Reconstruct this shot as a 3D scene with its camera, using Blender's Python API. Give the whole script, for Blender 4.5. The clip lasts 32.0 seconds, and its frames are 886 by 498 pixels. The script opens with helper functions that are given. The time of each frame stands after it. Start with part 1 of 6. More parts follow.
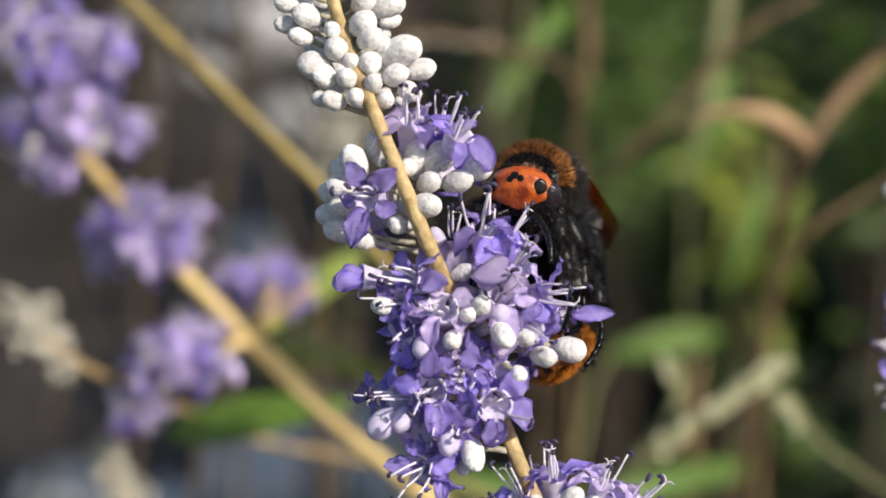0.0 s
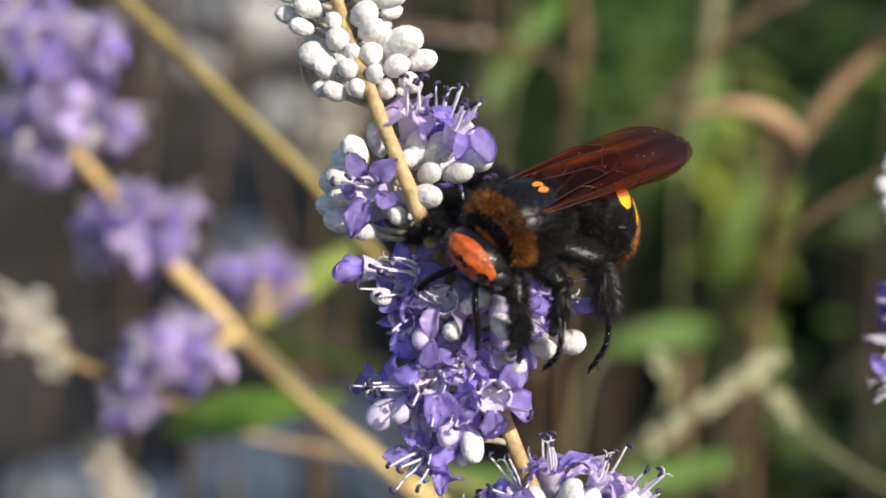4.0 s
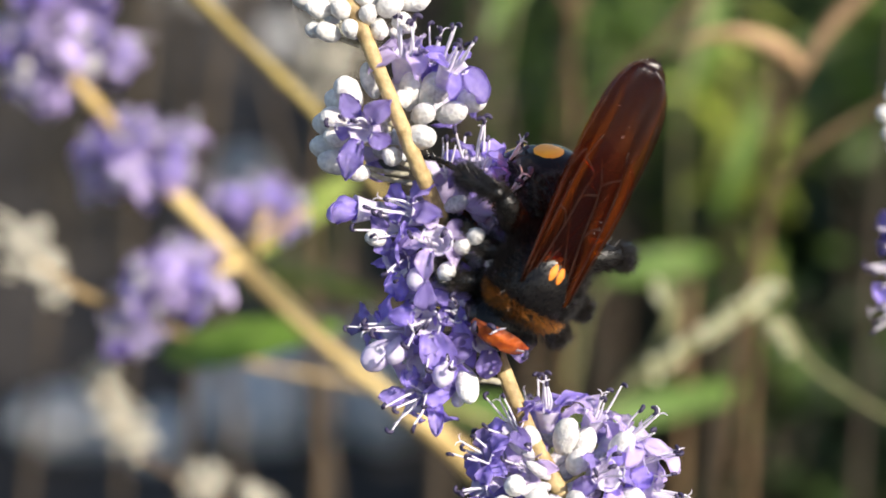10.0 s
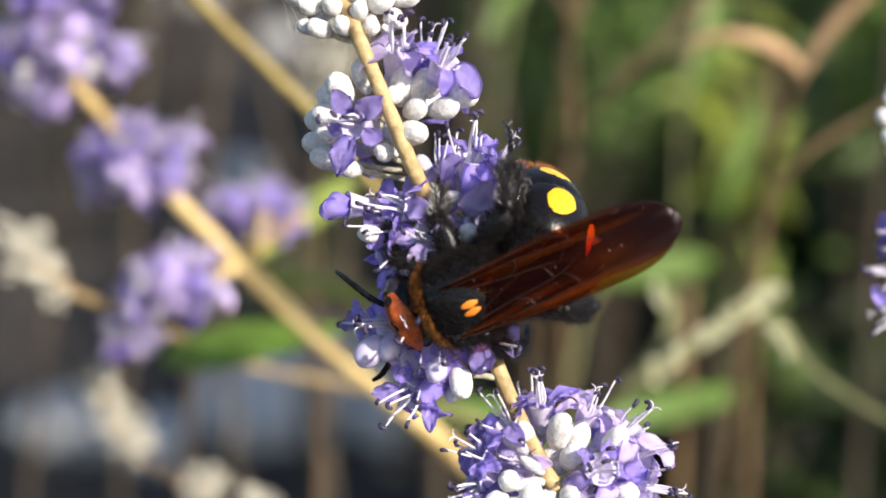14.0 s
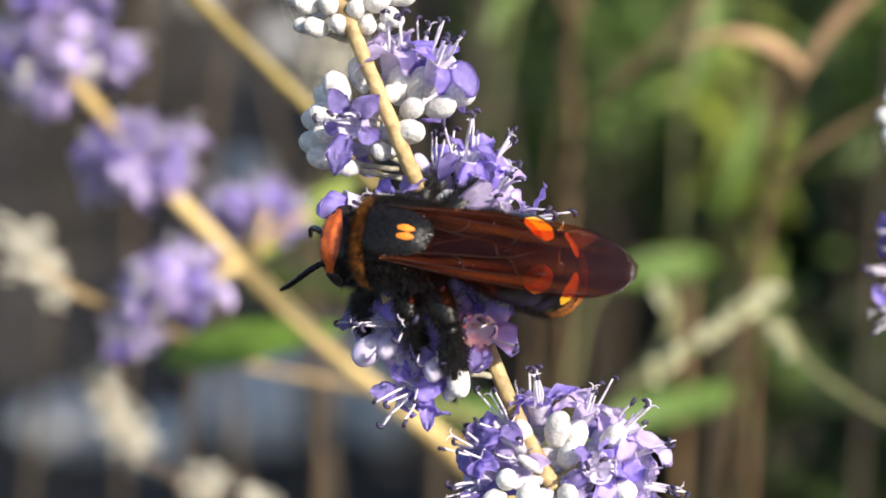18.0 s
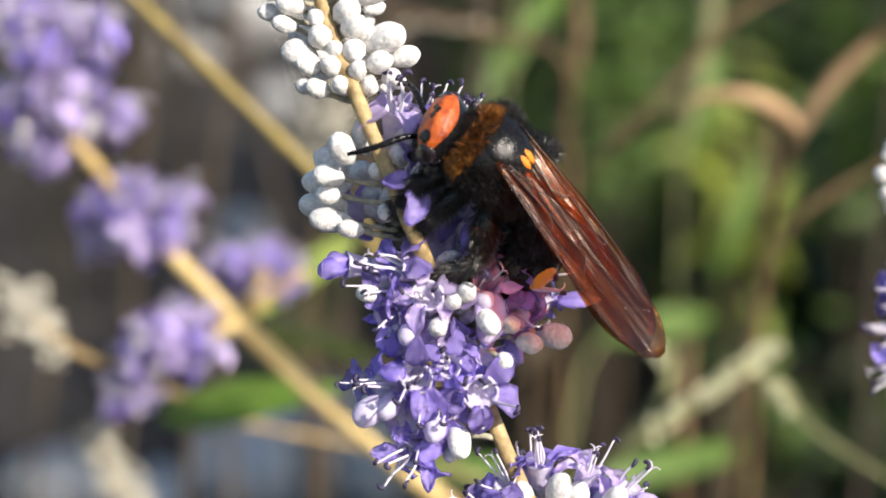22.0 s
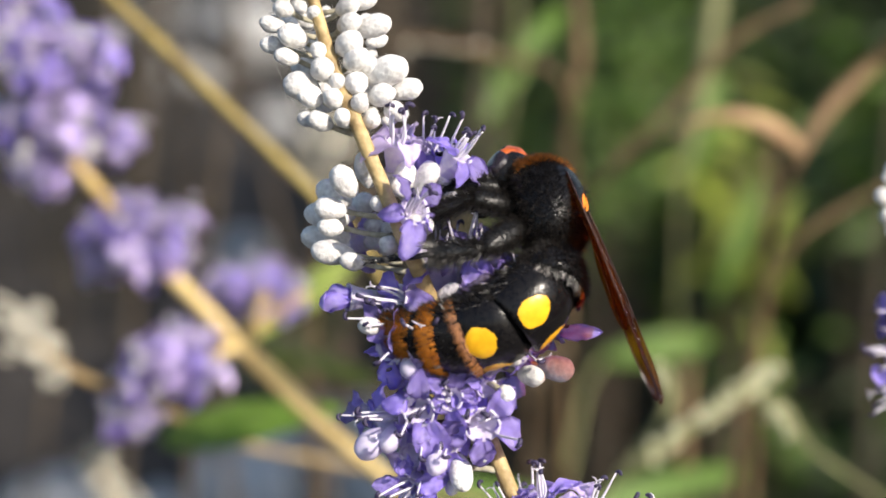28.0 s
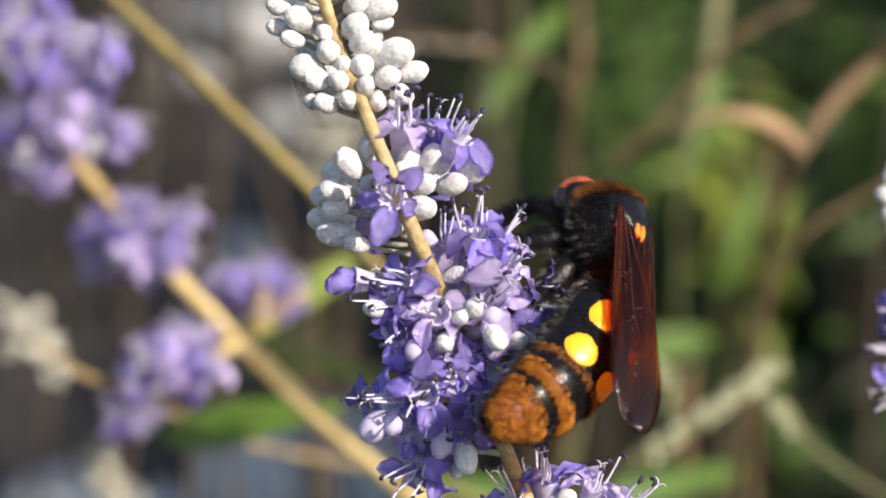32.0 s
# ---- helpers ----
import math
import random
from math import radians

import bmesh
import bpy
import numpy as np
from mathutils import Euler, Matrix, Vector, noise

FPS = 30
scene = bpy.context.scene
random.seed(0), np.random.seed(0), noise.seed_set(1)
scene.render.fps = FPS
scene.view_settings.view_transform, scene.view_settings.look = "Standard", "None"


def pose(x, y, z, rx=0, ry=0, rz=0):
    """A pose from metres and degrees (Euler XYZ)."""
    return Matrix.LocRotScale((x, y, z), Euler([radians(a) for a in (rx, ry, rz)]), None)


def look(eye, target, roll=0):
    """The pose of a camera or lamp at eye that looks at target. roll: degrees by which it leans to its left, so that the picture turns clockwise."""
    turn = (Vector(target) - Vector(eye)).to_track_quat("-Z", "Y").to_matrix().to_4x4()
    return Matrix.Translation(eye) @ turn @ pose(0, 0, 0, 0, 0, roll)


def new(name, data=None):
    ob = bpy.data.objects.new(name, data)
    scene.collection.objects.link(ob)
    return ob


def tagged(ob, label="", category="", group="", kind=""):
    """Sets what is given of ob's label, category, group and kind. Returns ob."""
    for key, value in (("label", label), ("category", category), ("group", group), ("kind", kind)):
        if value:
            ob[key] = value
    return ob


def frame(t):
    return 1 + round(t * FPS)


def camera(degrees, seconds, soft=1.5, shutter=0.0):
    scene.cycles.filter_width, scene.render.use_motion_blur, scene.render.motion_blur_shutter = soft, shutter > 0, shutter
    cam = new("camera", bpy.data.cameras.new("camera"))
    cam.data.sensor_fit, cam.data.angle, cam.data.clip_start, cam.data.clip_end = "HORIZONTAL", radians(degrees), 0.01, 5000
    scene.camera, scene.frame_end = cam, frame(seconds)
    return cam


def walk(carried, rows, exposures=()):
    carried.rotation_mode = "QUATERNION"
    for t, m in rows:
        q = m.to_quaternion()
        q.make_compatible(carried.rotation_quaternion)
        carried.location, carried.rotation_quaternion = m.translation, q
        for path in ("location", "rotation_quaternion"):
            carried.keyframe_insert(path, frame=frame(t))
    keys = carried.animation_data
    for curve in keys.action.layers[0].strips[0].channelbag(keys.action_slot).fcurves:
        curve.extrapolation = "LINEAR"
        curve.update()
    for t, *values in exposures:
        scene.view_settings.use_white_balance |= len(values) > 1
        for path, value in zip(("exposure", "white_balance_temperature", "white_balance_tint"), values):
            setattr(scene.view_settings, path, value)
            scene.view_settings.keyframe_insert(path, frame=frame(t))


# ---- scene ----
cam = camera(22, 32.0, soft=1.8, shutter=0.4)
# the lens leans 12 degrees down; the flower spike stands 0.303 m before it
EYE = pose(0, 0, 0.75, 78)
DIST = 303.3
MM = 0.001
cam.data.dof.use_dof = True
cam.data.dof.focus_distance = 0.2985
cam.data.dof.aperture_fstop = 13.2
# the plane of the flower: x right, y up, z towards the lens, in millimetres
PLANE = EYE @ Matrix.Translation((0, 0, -DIST * MM))
walk(cam, [
    (0, pose(0, 0, 0.75, 77.844, 0, 0.213)),
    (0.5, pose(0, 0, 0.75, 77.844, 0, 0.213)),
    (1, pose(0, 0, 0.75, 77.844, 0, 0.185)),
    (1.5, pose(0, 0, 0.75, 77.815, 0, 0.185)),
    (2, pose(0, 0, 0.75, 77.744, 0, 0.199)),
    (2.5, pose(0, 0, 0.75, 77.773, 0, 0.185)),
    (3, pose(0, 0, 0.75, 77.758, 0, 0.099)),
    (3.5, pose(0, 0, 0.75, 77.744, 0, -0.014)),
    (4.5, pose(0, 0, 0.75, 77.687, 0, 0.057)),
    (5.5, pose(0, 0, 0.75, 77.631, 0, 0.128)),
    (6, pose(0, 0, 0.75, 77.631, 0, 0.128)),
    (6.5, pose(0, 0, 0.75, 77.489, 0, 0.199)),
    (7, pose(0, 0, 0.75, 77.446, 0, 0.128)),
    (7.5, pose(0, 0, 0.75, 77.418, 0, 0.057)),
    (8, pose(0, 0, 0.75, 77.389, 0, 0.057)),
    (8.5, pose(0, 0, 0.75, 77.290, 0, 0.057)),
    (9, pose(0, 0, 0.75, 76.934, 0, 0.057)),
    (9.5, pose(0, 0, 0.75, 76.324, 0, 0.043)),
    (10, pose(0, 0, 0.75, 75.926, 0, 0.028)),
    (10.5, pose(0, 0, 0.75, 75.912, 0, 0.000)),
    (11, pose(0, 0, 0.75, 75.997, 0, -0.028)),
    (11.5, pose(0, 0, 0.75, 75.997, 0, 0.014)),
    (12, pose(0, 0, 0.75, 75.997, 0, 0.014)),
    (14.5, pose(0, 0, 0.75, 75.997, 0, 0.014)),
    (16.5, pose(0, 0, 0.75, 75.968, 0, 0.028)),
    (18, pose(0, 0, 0.75, 75.983, 0, 0.028)),
    (19.5, pose(0, 0, 0.75, 75.968, 0, 0.043)),
    (20, pose(0, 0, 0.75, 76.011, 0, 0.028)),
    (20.5, pose(0, 0, 0.75, 76.210, 0, 0.000)),
    (21, pose(0, 0, 0.75, 76.352, 0, -0.043)),
    (21.5, pose(0, 0, 0.75, 76.949, 0, -0.043)),
    (22, pose(0, 0, 0.75, 77.446, 0, -0.014)),
    (22.5, pose(0, 0, 0.75, 77.830, 0, -0.014)),
    (23, pose(0, 0, 0.75, 77.972, 0, 0.000)),
    (23.5, pose(0, 0, 0.75, 78.057, 0, 0.000)),
    (24, pose(0, 0, 0.75, 78.028, 0, 0.000)),
    (24.5, pose(0, 0, 0.75, 78.000, 0, 0.000)),
    (28, pose(0, 0, 0.75, 78.000, 0, 0.000)),
    (28.5, pose(0, 0, 0.75, 78.028, 0, -0.028)),
    (29, pose(0, 0, 0.75, 78.057, 0, -0.014)),
    (29.5, pose(0, 0, 0.75, 78.085, 0, -0.057)),
    (30, pose(0, 0, 0.75, 78.099, 0, -0.043)),
    (30.5, pose(0, 0, 0.75, 78.028, 0, -0.028)),
    (31, pose(0, 0, 0.75, 78.028, 0, -0.014)),
    (31.5, pose(0, 0, 0.75, 78.014, 0, 0.000)),
    (32, pose(0, 0, 0.75, 77.957, 0, 0.028)),
], exposures=[(0, 0.06), (3.5, 0.16), (6, 0.41), (8, 0.42), (11, 0.55), (14, 0.57), (20, 0.54), (23, 0.46), (31, 0.37), (32, 0.30)])

# ---- light ----
SUN = Vector((0.62, -0.60, 0.54)).normalized()
world = bpy.data.worlds.new("sky")
scene.world = world
world.use_nodes = True
wn = world.node_tree
sky = wn.nodes.new("ShaderNodeTexSky")
sky.sky_type, sky.sun_disc = "NISHITA", False
sky.sun_elevation = math.asin(SUN.z)
sky.sun_rotation = math.atan2(SUN.x, SUN.y)
wn.links.new(sky.outputs[0], wn.nodes["Background"].inputs[0])
wn.nodes["Background"].inputs[1].default_value = 0.12
sun = new("sun", bpy.data.lights.new("sun", "SUN"))
sun.data.energy, sun.data.angle, sun.data.color = 5.0, radians(0.5), (1.0, 0.905, 0.79)
sun.matrix_world = look(SUN * 5 + Vector((0, 0, 1)), (0, 0, 1))


# ---- materials ----
def mat(name, c1, c2, scale=300.0, rough=0.6, bump=0.2, c3=None, stain=60.0, spec=0.5, back=0.0, detail=6.0, by_object=0.0, by_island=0.0, sheen=0.0, coord="Object"):
    """Two tones by fine grain, a third by broad stains; back: light let through."""
    m = bpy.data.materials.new(name)
    m.use_nodes = True
    t = m.node_tree
    n, l = t.nodes, t.links
    b = n["Principled BSDF"]
    tc = n.new("ShaderNodeTexCoord")
    g = n.new("ShaderNodeTexNoise")
    g.inputs["Scale"].default_value, g.inputs["Detail"].default_value = scale, detail
    l.new(tc.outputs[coord], g.inputs["Vector"])
    r = n.new("ShaderNodeValToRGB")
    r.color_ramp.elements[0].position, r.color_ramp.elements[1].position = 0.32, 0.68
    r.color_ramp.elements[0].color, r.color_ramp.elements[1].color = (*c1, 1), (*c2, 1)
    l.new(g.outputs["Fac"], r.inputs["Fac"])
    col = r.outputs["Color"]
    if c3:
        s = n.new("ShaderNodeTexNoise")
        s.inputs["Scale"].default_value, s.inputs["Detail"].default_value = stain, 3.0
        l.new(tc.outputs[coord], s.inputs["Vector"])
        k = n.new("ShaderNodeMapRange")
        k.inputs["From Min"].default_value, k.inputs["From Max"].default_value = 0.48, 0.68
        l.new(s.outputs["Fac"], k.inputs["Value"])
        x = n.new("ShaderNodeMix")
        x.data_type = "RGBA"
        l.new(k.outputs[0], x.inputs["Factor"])
        l.new(col, x.inputs["A"])
        x.inputs["B"].default_value = (*c3, 1)
        col = x.outputs["Result"]
    if by_object or by_island:
        q = n.new("ShaderNodeObjectInfo") if by_object else n.new("ShaderNodeNewGeometry")
        h = n.new("ShaderNodeMapRange")
        amount = by_object or by_island
        h.inputs["To Min"].default_value, h.inputs["To Max"].default_value = 1 - amount, 1 + amount
        l.new(q.outputs["Random"] if by_object else q.outputs["Random Per Island"], h.inputs["Value"])
        v = n.new("ShaderNodeHueSaturation")
        l.new(h.outputs[0], v.inputs["Value"])
        l.new(col, v.inputs["Color"])
        col = v.outputs["Color"]
    l.new(col, b.inputs["Base Color"])
    b.inputs["Roughness"].default_value = rough
    b.inputs["Specular IOR Level"].default_value = spec
    if sheen:
        b.inputs["Sheen Weight"].default_value, b.inputs["Sheen Roughness"].default_value = sheen, 0.5
    if bump:
        p = n.new("ShaderNodeBump")
        p.inputs["Strength"].default_value, p.inputs["Distance"].default_value = bump, 0.0003
        l.new(g.outputs["Fac"], p.inputs["Height"])
        l.new(p.outputs[0], b.inputs["Normal"])
    if back:
        tr = n.new("ShaderNodeBsdfTranslucent")
        l.new(col, tr.inputs["Color"])
        mx = n.new("ShaderNodeMixShader")
        mx.inputs["Fac"].default_value = back
        l.new(b.outputs[0], mx.inputs[1])
        l.new(tr.outputs[0], mx.inputs[2])
        l.new(mx.outputs[0], n["Material Output"].inputs["Surface"])
    return m


STEM = mat("straw_stem", (0.34, 0.235, 0.095), (0.60, 0.445, 0.215), 700, 0.6, 1.0, (0.22, 0.145, 0.06), 330)
# golden branch stem, brightened: strong sun on it is put into the colour
SUNGOLDSTEM = mat("sun_bright_golden_stem", (0.58, 0.41, 0.15), (0.78, 0.60, 0.27), 600, 0.6, 0.4, (0.44, 0.29, 0.10), 120)
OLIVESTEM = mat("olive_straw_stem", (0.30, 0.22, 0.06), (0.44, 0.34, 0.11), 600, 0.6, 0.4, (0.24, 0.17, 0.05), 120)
BUD = mat("felted_bud", (0.56, 0.54, 0.52), (0.86, 0.85, 0.82), 2200, 0.95, 1.0, (0.50, 0.47, 0.49), 350, 0.2, sheen=0.25, by_object=0.14)
CALYX = mat("felted_calyx", (0.40, 0.37, 0.41), (0.70, 0.67, 0.70), 2600, 0.95, 0.9, (0.52, 0.46, 0.60), 300, 0.2, sheen=0.3)
TUBE = mat("pale_lilac_tube", (0.64, 0.56, 0.80), (0.86, 0.82, 0.92), 900, 0.7, 0.4, (0.56, 0.45, 0.80), 250, 0.3, 0.35)
PETAL = mat("violet_petal", (0.43, 0.34, 0.79), (0.64, 0.55, 0.92), 500, 0.6, 0.6, (0.87, 0.78, 0.94), 230, 0.35, 0.46, by_object=0.24)
# pale petals; also puts strong sun on the far tufts into the colour
PALESUNPETAL = mat("pale_and_sun_bright_petal", (0.71, 0.60, 0.90), (0.88, 0.81, 0.95), 400, 0.6, 0.4, (0.88, 0.82, 0.94), 200, 0.35, 0.46, by_object=0.18)
PEDICEL = mat("felted_pedicel", (0.30, 0.27, 0.19), (0.46, 0.43, 0.33), 1200, 0.9, 0.5)
FILAMENT = mat("white_filament", (0.72, 0.66, 0.80), (0.88, 0.85, 0.90), 900, 0.5, 0.0, back=0.2)
ANTHER = mat("dark_anther", (0.02, 0.015, 0.05), (0.06, 0.045, 0.10), 1500, 0.6, 0.5)
BLACK = mat("black_chitin", (0.004, 0.004, 0.005), (0.011, 0.010, 0.010), 1500, 0.24, 0.22, spec=0.22)
PUNCTATE = mat("punctate_black_chitin", (0.004, 0.004, 0.005), (0.011, 0.010, 0.010), 2600, 0.20, 0.34, spec=0.22)
LEGBLACK = mat("dull_black_chitin", (0.004, 0.004, 0.004), (0.012, 0.011, 0.010), 1500, 0.36, 0.5, spec=0.4)
BLACKHAIR = mat("black_hair", (0.006, 0.005, 0.005), (0.020, 0.017, 0.015), 500, 0.3, 0.0, spec=0.42, by_island=0.7)
RUST = mat("rust_chitin", (0.17, 0.042, 0.007), (0.29, 0.08, 0.012), 900, 0.45, 0.4)
GOLDHAIR = mat("golden_rust_hair", (0.32, 0.095, 0.010), (0.56, 0.21, 0.028), 500, 0.6, 0.0, spec=0.12, by_island=0.5)
COLLARHAIR = mat("tawny_collar_hair", (0.26, 0.085, 0.014), (0.52, 0.21, 0.036), 500, 0.5, 0.0, by_island=0.5)
RUSTHAIR = mat("rust_hair", (0.17, 0.055, 0.012), (0.38, 0.145, 0.034), 500, 0.5, 0.0, by_island=0.5)
ORANGE = mat("orange_chitin", (0.33, 0.050, 0.008), (0.56, 0.125, 0.015), 1100, 0.42, 0.9, (0.20, 0.024, 0.005), 420)
YELLOW = mat("yellow_spot", (0.84, 0.40, 0.012), (0.92, 0.52, 0.02), 700, 0.32, 0.2)
AMBER = mat("orange_spot", (0.74, 0.19, 0.008), (0.82, 0.26, 0.012), 700, 0.65, 0.2)
EYEM = mat("dark_eye", (0.010, 0.008, 0.012), (0.025, 0.018, 0.022), 4000, 0.18, 0.3)
VEIN = mat("brown_vein", (0.020, 0.007, 0.004), (0.045, 0.015, 0.007), 800, 0.4, 0.0)
BRIGHTLEAF = mat("bright_green_leaf", (0.13, 0.25, 0.03), (0.24, 0.40, 0.07), 200, 0.5, 0.3, (0.18, 0.27, 0.06), 40, back=0.3)
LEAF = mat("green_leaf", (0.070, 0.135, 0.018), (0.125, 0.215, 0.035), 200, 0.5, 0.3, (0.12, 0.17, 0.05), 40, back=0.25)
PALELEAF = mat("yellow_green_leaf_blade", (0.19, 0.25, 0.045), (0.30, 0.36, 0.085), 200, 0.5, 0.3, (0.22, 0.26, 0.07), 40, back=0.25)
# olive blades darkened: shadowed gaps between them are put into the colour
GRASSY = mat("olive_blade", (0.018, 0.030, 0.005), (0.044, 0.058, 0.010), 30, 0.6, 0.0, back=0.25, by_island=0.5)
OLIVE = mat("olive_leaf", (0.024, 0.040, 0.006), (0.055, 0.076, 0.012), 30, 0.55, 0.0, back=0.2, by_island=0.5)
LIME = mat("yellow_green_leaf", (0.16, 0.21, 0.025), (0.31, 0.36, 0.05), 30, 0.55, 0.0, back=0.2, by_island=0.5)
GREENBLADE = mat("grass_leaf_green", (0.070, 0.135, 0.014), (0.125, 0.215, 0.030), 60, 0.5, 0.2, (0.07, 0.10, 0.03), 15, back=0.2)
# hedge leaf kept near black, with shade inside the bushes in its colour
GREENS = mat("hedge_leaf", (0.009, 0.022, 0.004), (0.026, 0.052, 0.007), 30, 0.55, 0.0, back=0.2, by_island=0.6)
DRY = mat("dry_stalk", (0.105, 0.064, 0.030), (0.22, 0.14, 0.068), 120, 0.8, 0.2, by_object=0.2)
DARKDRY = mat("dark_dry_stalk", (0.046, 0.033, 0.021), (0.098, 0.072, 0.045), 120, 0.8, 0.2, by_object=0.2)
# straw far darker than dry grass; undergrowth shade is put into the colour
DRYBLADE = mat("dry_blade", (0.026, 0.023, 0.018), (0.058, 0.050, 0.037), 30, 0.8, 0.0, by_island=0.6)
PALE = mat("pale_seedhead", (0.62, 0.58, 0.46), (0.80, 0.76, 0.64), 300, 0.9, 0.3, back=0.15)
STALKGREEN = mat("dull_green_stalk", (0.16, 0.165, 0.07), (0.26, 0.26, 0.12), 300, 0.8, 0.3)
PALEGREEN = mat("pale_green_stem", (0.27, 0.28, 0.11), (0.42, 0.41, 0.19), 300, 0.8, 0.3)
# soil tones lowered to carry the shade under the plants
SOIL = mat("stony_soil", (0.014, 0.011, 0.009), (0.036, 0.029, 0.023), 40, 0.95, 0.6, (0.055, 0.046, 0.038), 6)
ROCK = mat("grey_limestone", (0.48, 0.48, 0.47), (0.68, 0.67, 0.65), 25, 0.9, 0.6, (0.30, 0.29, 0.27), 6)
SILK = mat("spider_silk", (0.5, 0.48, 0.45), (0.6, 0.58, 0.55), 300, 0.4, 0.0)


def wing_material():
    """Smoky amber membrane: lets tinted light through, with a sheen; darker and purplish towards the tip."""
    m = bpy.data.materials.new("wing_membrane")
    m.use_nodes = True
    t = m.node_tree
    n, l = t.nodes, t.links
    b = n["Principled BSDF"]
    tc = n.new("ShaderNodeTexCoord")
    sep = n.new("ShaderNodeSeparateXYZ")
    l.new(tc.outputs["Object"], sep.inputs[0])
    k = n.new("ShaderNodeMapRange")
    k.inputs["From Min"].default_value, k.inputs["From Max"].default_value = -0.019, -0.031
    l.new(sep.outputs["X"], k.inputs["Value"])
    z = n.new("ShaderNodeTexNoise")
    z.inputs["Scale"].default_value = 1.0
    stretch = n.new("ShaderNodeMapping")
    stretch.inputs["Scale"].default_value = (60, 900, 300)
    l.new(tc.outputs["Object"], stretch.inputs["Vector"])
    l.new(stretch.outputs[0], z.inputs["Vector"])
    cr = n.new("ShaderNodeValToRGB")
    cr.color_ramp.elements[0].color, cr.color_ramp.elements[1].color = (0.012, 0.005, 0.005, 1), (0.25, 0.078, 0.014, 1)
    cr.color_ramp.elements[0].position, cr.color_ramp.elements[1].position = 0.44, 0.74
    l.new(z.outputs["Fac"], cr.inputs["Fac"])
    across = n.new("ShaderNodeMath")
    across.operation = "ABSOLUTE"
    l.new(sep.outputs["Y"], across.inputs[0])
    rear = n.new("ShaderNodeMapRange")
    rear.inputs["From Min"].default_value, rear.inputs["From Max"].default_value = 0.0006, 0.0030
    rear.inputs["To Max"].default_value = 0.85
    l.new(across.outputs[0], rear.inputs["Value"])
    smoky = n.new("ShaderNodeMath")
    smoky.operation = "MAXIMUM"
    l.new(rear.outputs[0], smoky.inputs[0])
    l.new(k.outputs[0], smoky.inputs[1])
    x = n.new("ShaderNodeMix")
    x.data_type = "RGBA"
    l.new(smoky.outputs[0], x.inputs["Factor"])
    l.new(cr.outputs[0], x.inputs["A"])
    x.inputs["B"].default_value = (0.018, 0.010, 0.015, 1)
    z2 = n.new("ShaderNodeTexNoise")
    z2.inputs["Scale"].default_value, z2.inputs["Detail"].default_value = 1.0, 4.0
    fine = n.new("ShaderNodeMapping")
    fine.inputs["Scale"].default_value = (170, 3200, 400)
    fine.inputs["Rotation"].default_value = (0, 0, 0.12)
    l.new(tc.outputs["Object"], fine.inputs["Vector"])
    l.new(fine.outputs[0], z2.inputs["Vector"])
    l.new(x.outputs["Result"], b.inputs["Base Color"])
    b.inputs["Roughness"].default_value = 0.20
    b.inputs["Specular IOR Level"].default_value = 0.6
    p = n.new("ShaderNodeBump")
    p.inputs["Strength"].default_value, p.inputs["Distance"].default_value = 1.0, 0.00045
    l.new(z.outputs["Fac"], p.inputs["Height"])
    p2 = n.new("ShaderNodeBump")
    p2.inputs["Strength"].default_value, p2.inputs["Distance"].default_value = 0.7, 0.00008
    l.new(z2.outputs["Fac"], p2.inputs["Height"])
    l.new(p.outputs[0], p2.inputs["Normal"])
    crinkle = n.new("ShaderNodeTexNoise")
    crinkle.inputs["Scale"].default_value, crinkle.inputs["Detail"].default_value = 1.0, 3.0
    fold = n.new("ShaderNodeMapping")
    fold.inputs["Scale"].default_value = (260, 800, 300)
    l.new(tc.outputs["Object"], fold.inputs["Vector"])
    l.new(fold.outputs[0], crinkle.inputs["Vector"])
    p3 = n.new("ShaderNodeBump")
    p3.inputs["Strength"].default_value, p3.inputs["Distance"].default_value = 0.35, 0.00022
    l.new(crinkle.outputs["Fac"], p3.inputs["Height"])
    l.new(p2.outputs[0], p3.inputs["Normal"])
    l.new(p3.outputs[0], b.inputs["Normal"])
    tr = n.new("ShaderNodeBsdfTransparent")
    tr.inputs["Color"].default_value = (0.96, 0.60, 0.25, 1)
    mx = n.new("ShaderNodeMixShader")
    clear = n.new("ShaderNodeMapRange")
    clear.inputs["To Min"].default_value, clear.inputs["To Max"].default_value = 0.84, 0.54
    l.new(k.outputs[0], clear.inputs["Value"])
    l.new(clear.outputs[0], mx.inputs["Fac"])
    l.new(b.outputs[0], mx.inputs[1])
    l.new(tr.outputs[0], mx.inputs[2])
    l.new(mx.outputs[0], n["Material Output"].inputs["Surface"])
    return m


WING = wing_material()


# ---- shaping ----
def part(name, bm, material, parent=None, label="", m=None, smooth=True):
    """Links a bmesh in millimetres as one mesh object; m is its pose, in millimetres, in its parent's space."""
    bm.transform(Matrix.Scale(MM, 4))
    me = bpy.data.meshes.new(name)
    bm.to_mesh(me)
    bm.free()
    me.materials.append(material)
    if smooth:
        me.shade_smooth()
    return placed(name, me, parent, label, m)


def placed(name, me, parent=None, label="", m=None):
    ob = new(name, me)
    ob.parent = parent
    if m is not None:
        ob.matrix_basis = metres(m)
    if label:
        ob["label"] = label
    return ob


def metres(m):
    m = m.copy()
    m.translation = m.translation * MM
    return m


def soup(name, verts, faces, material, scale=1.0):
    me = bpy.data.meshes.new(name)
    me.from_pydata([(v[0] * scale, v[1] * scale, v[2] * scale) for v in verts], [], faces)
    me.materials.append(material)
    return me


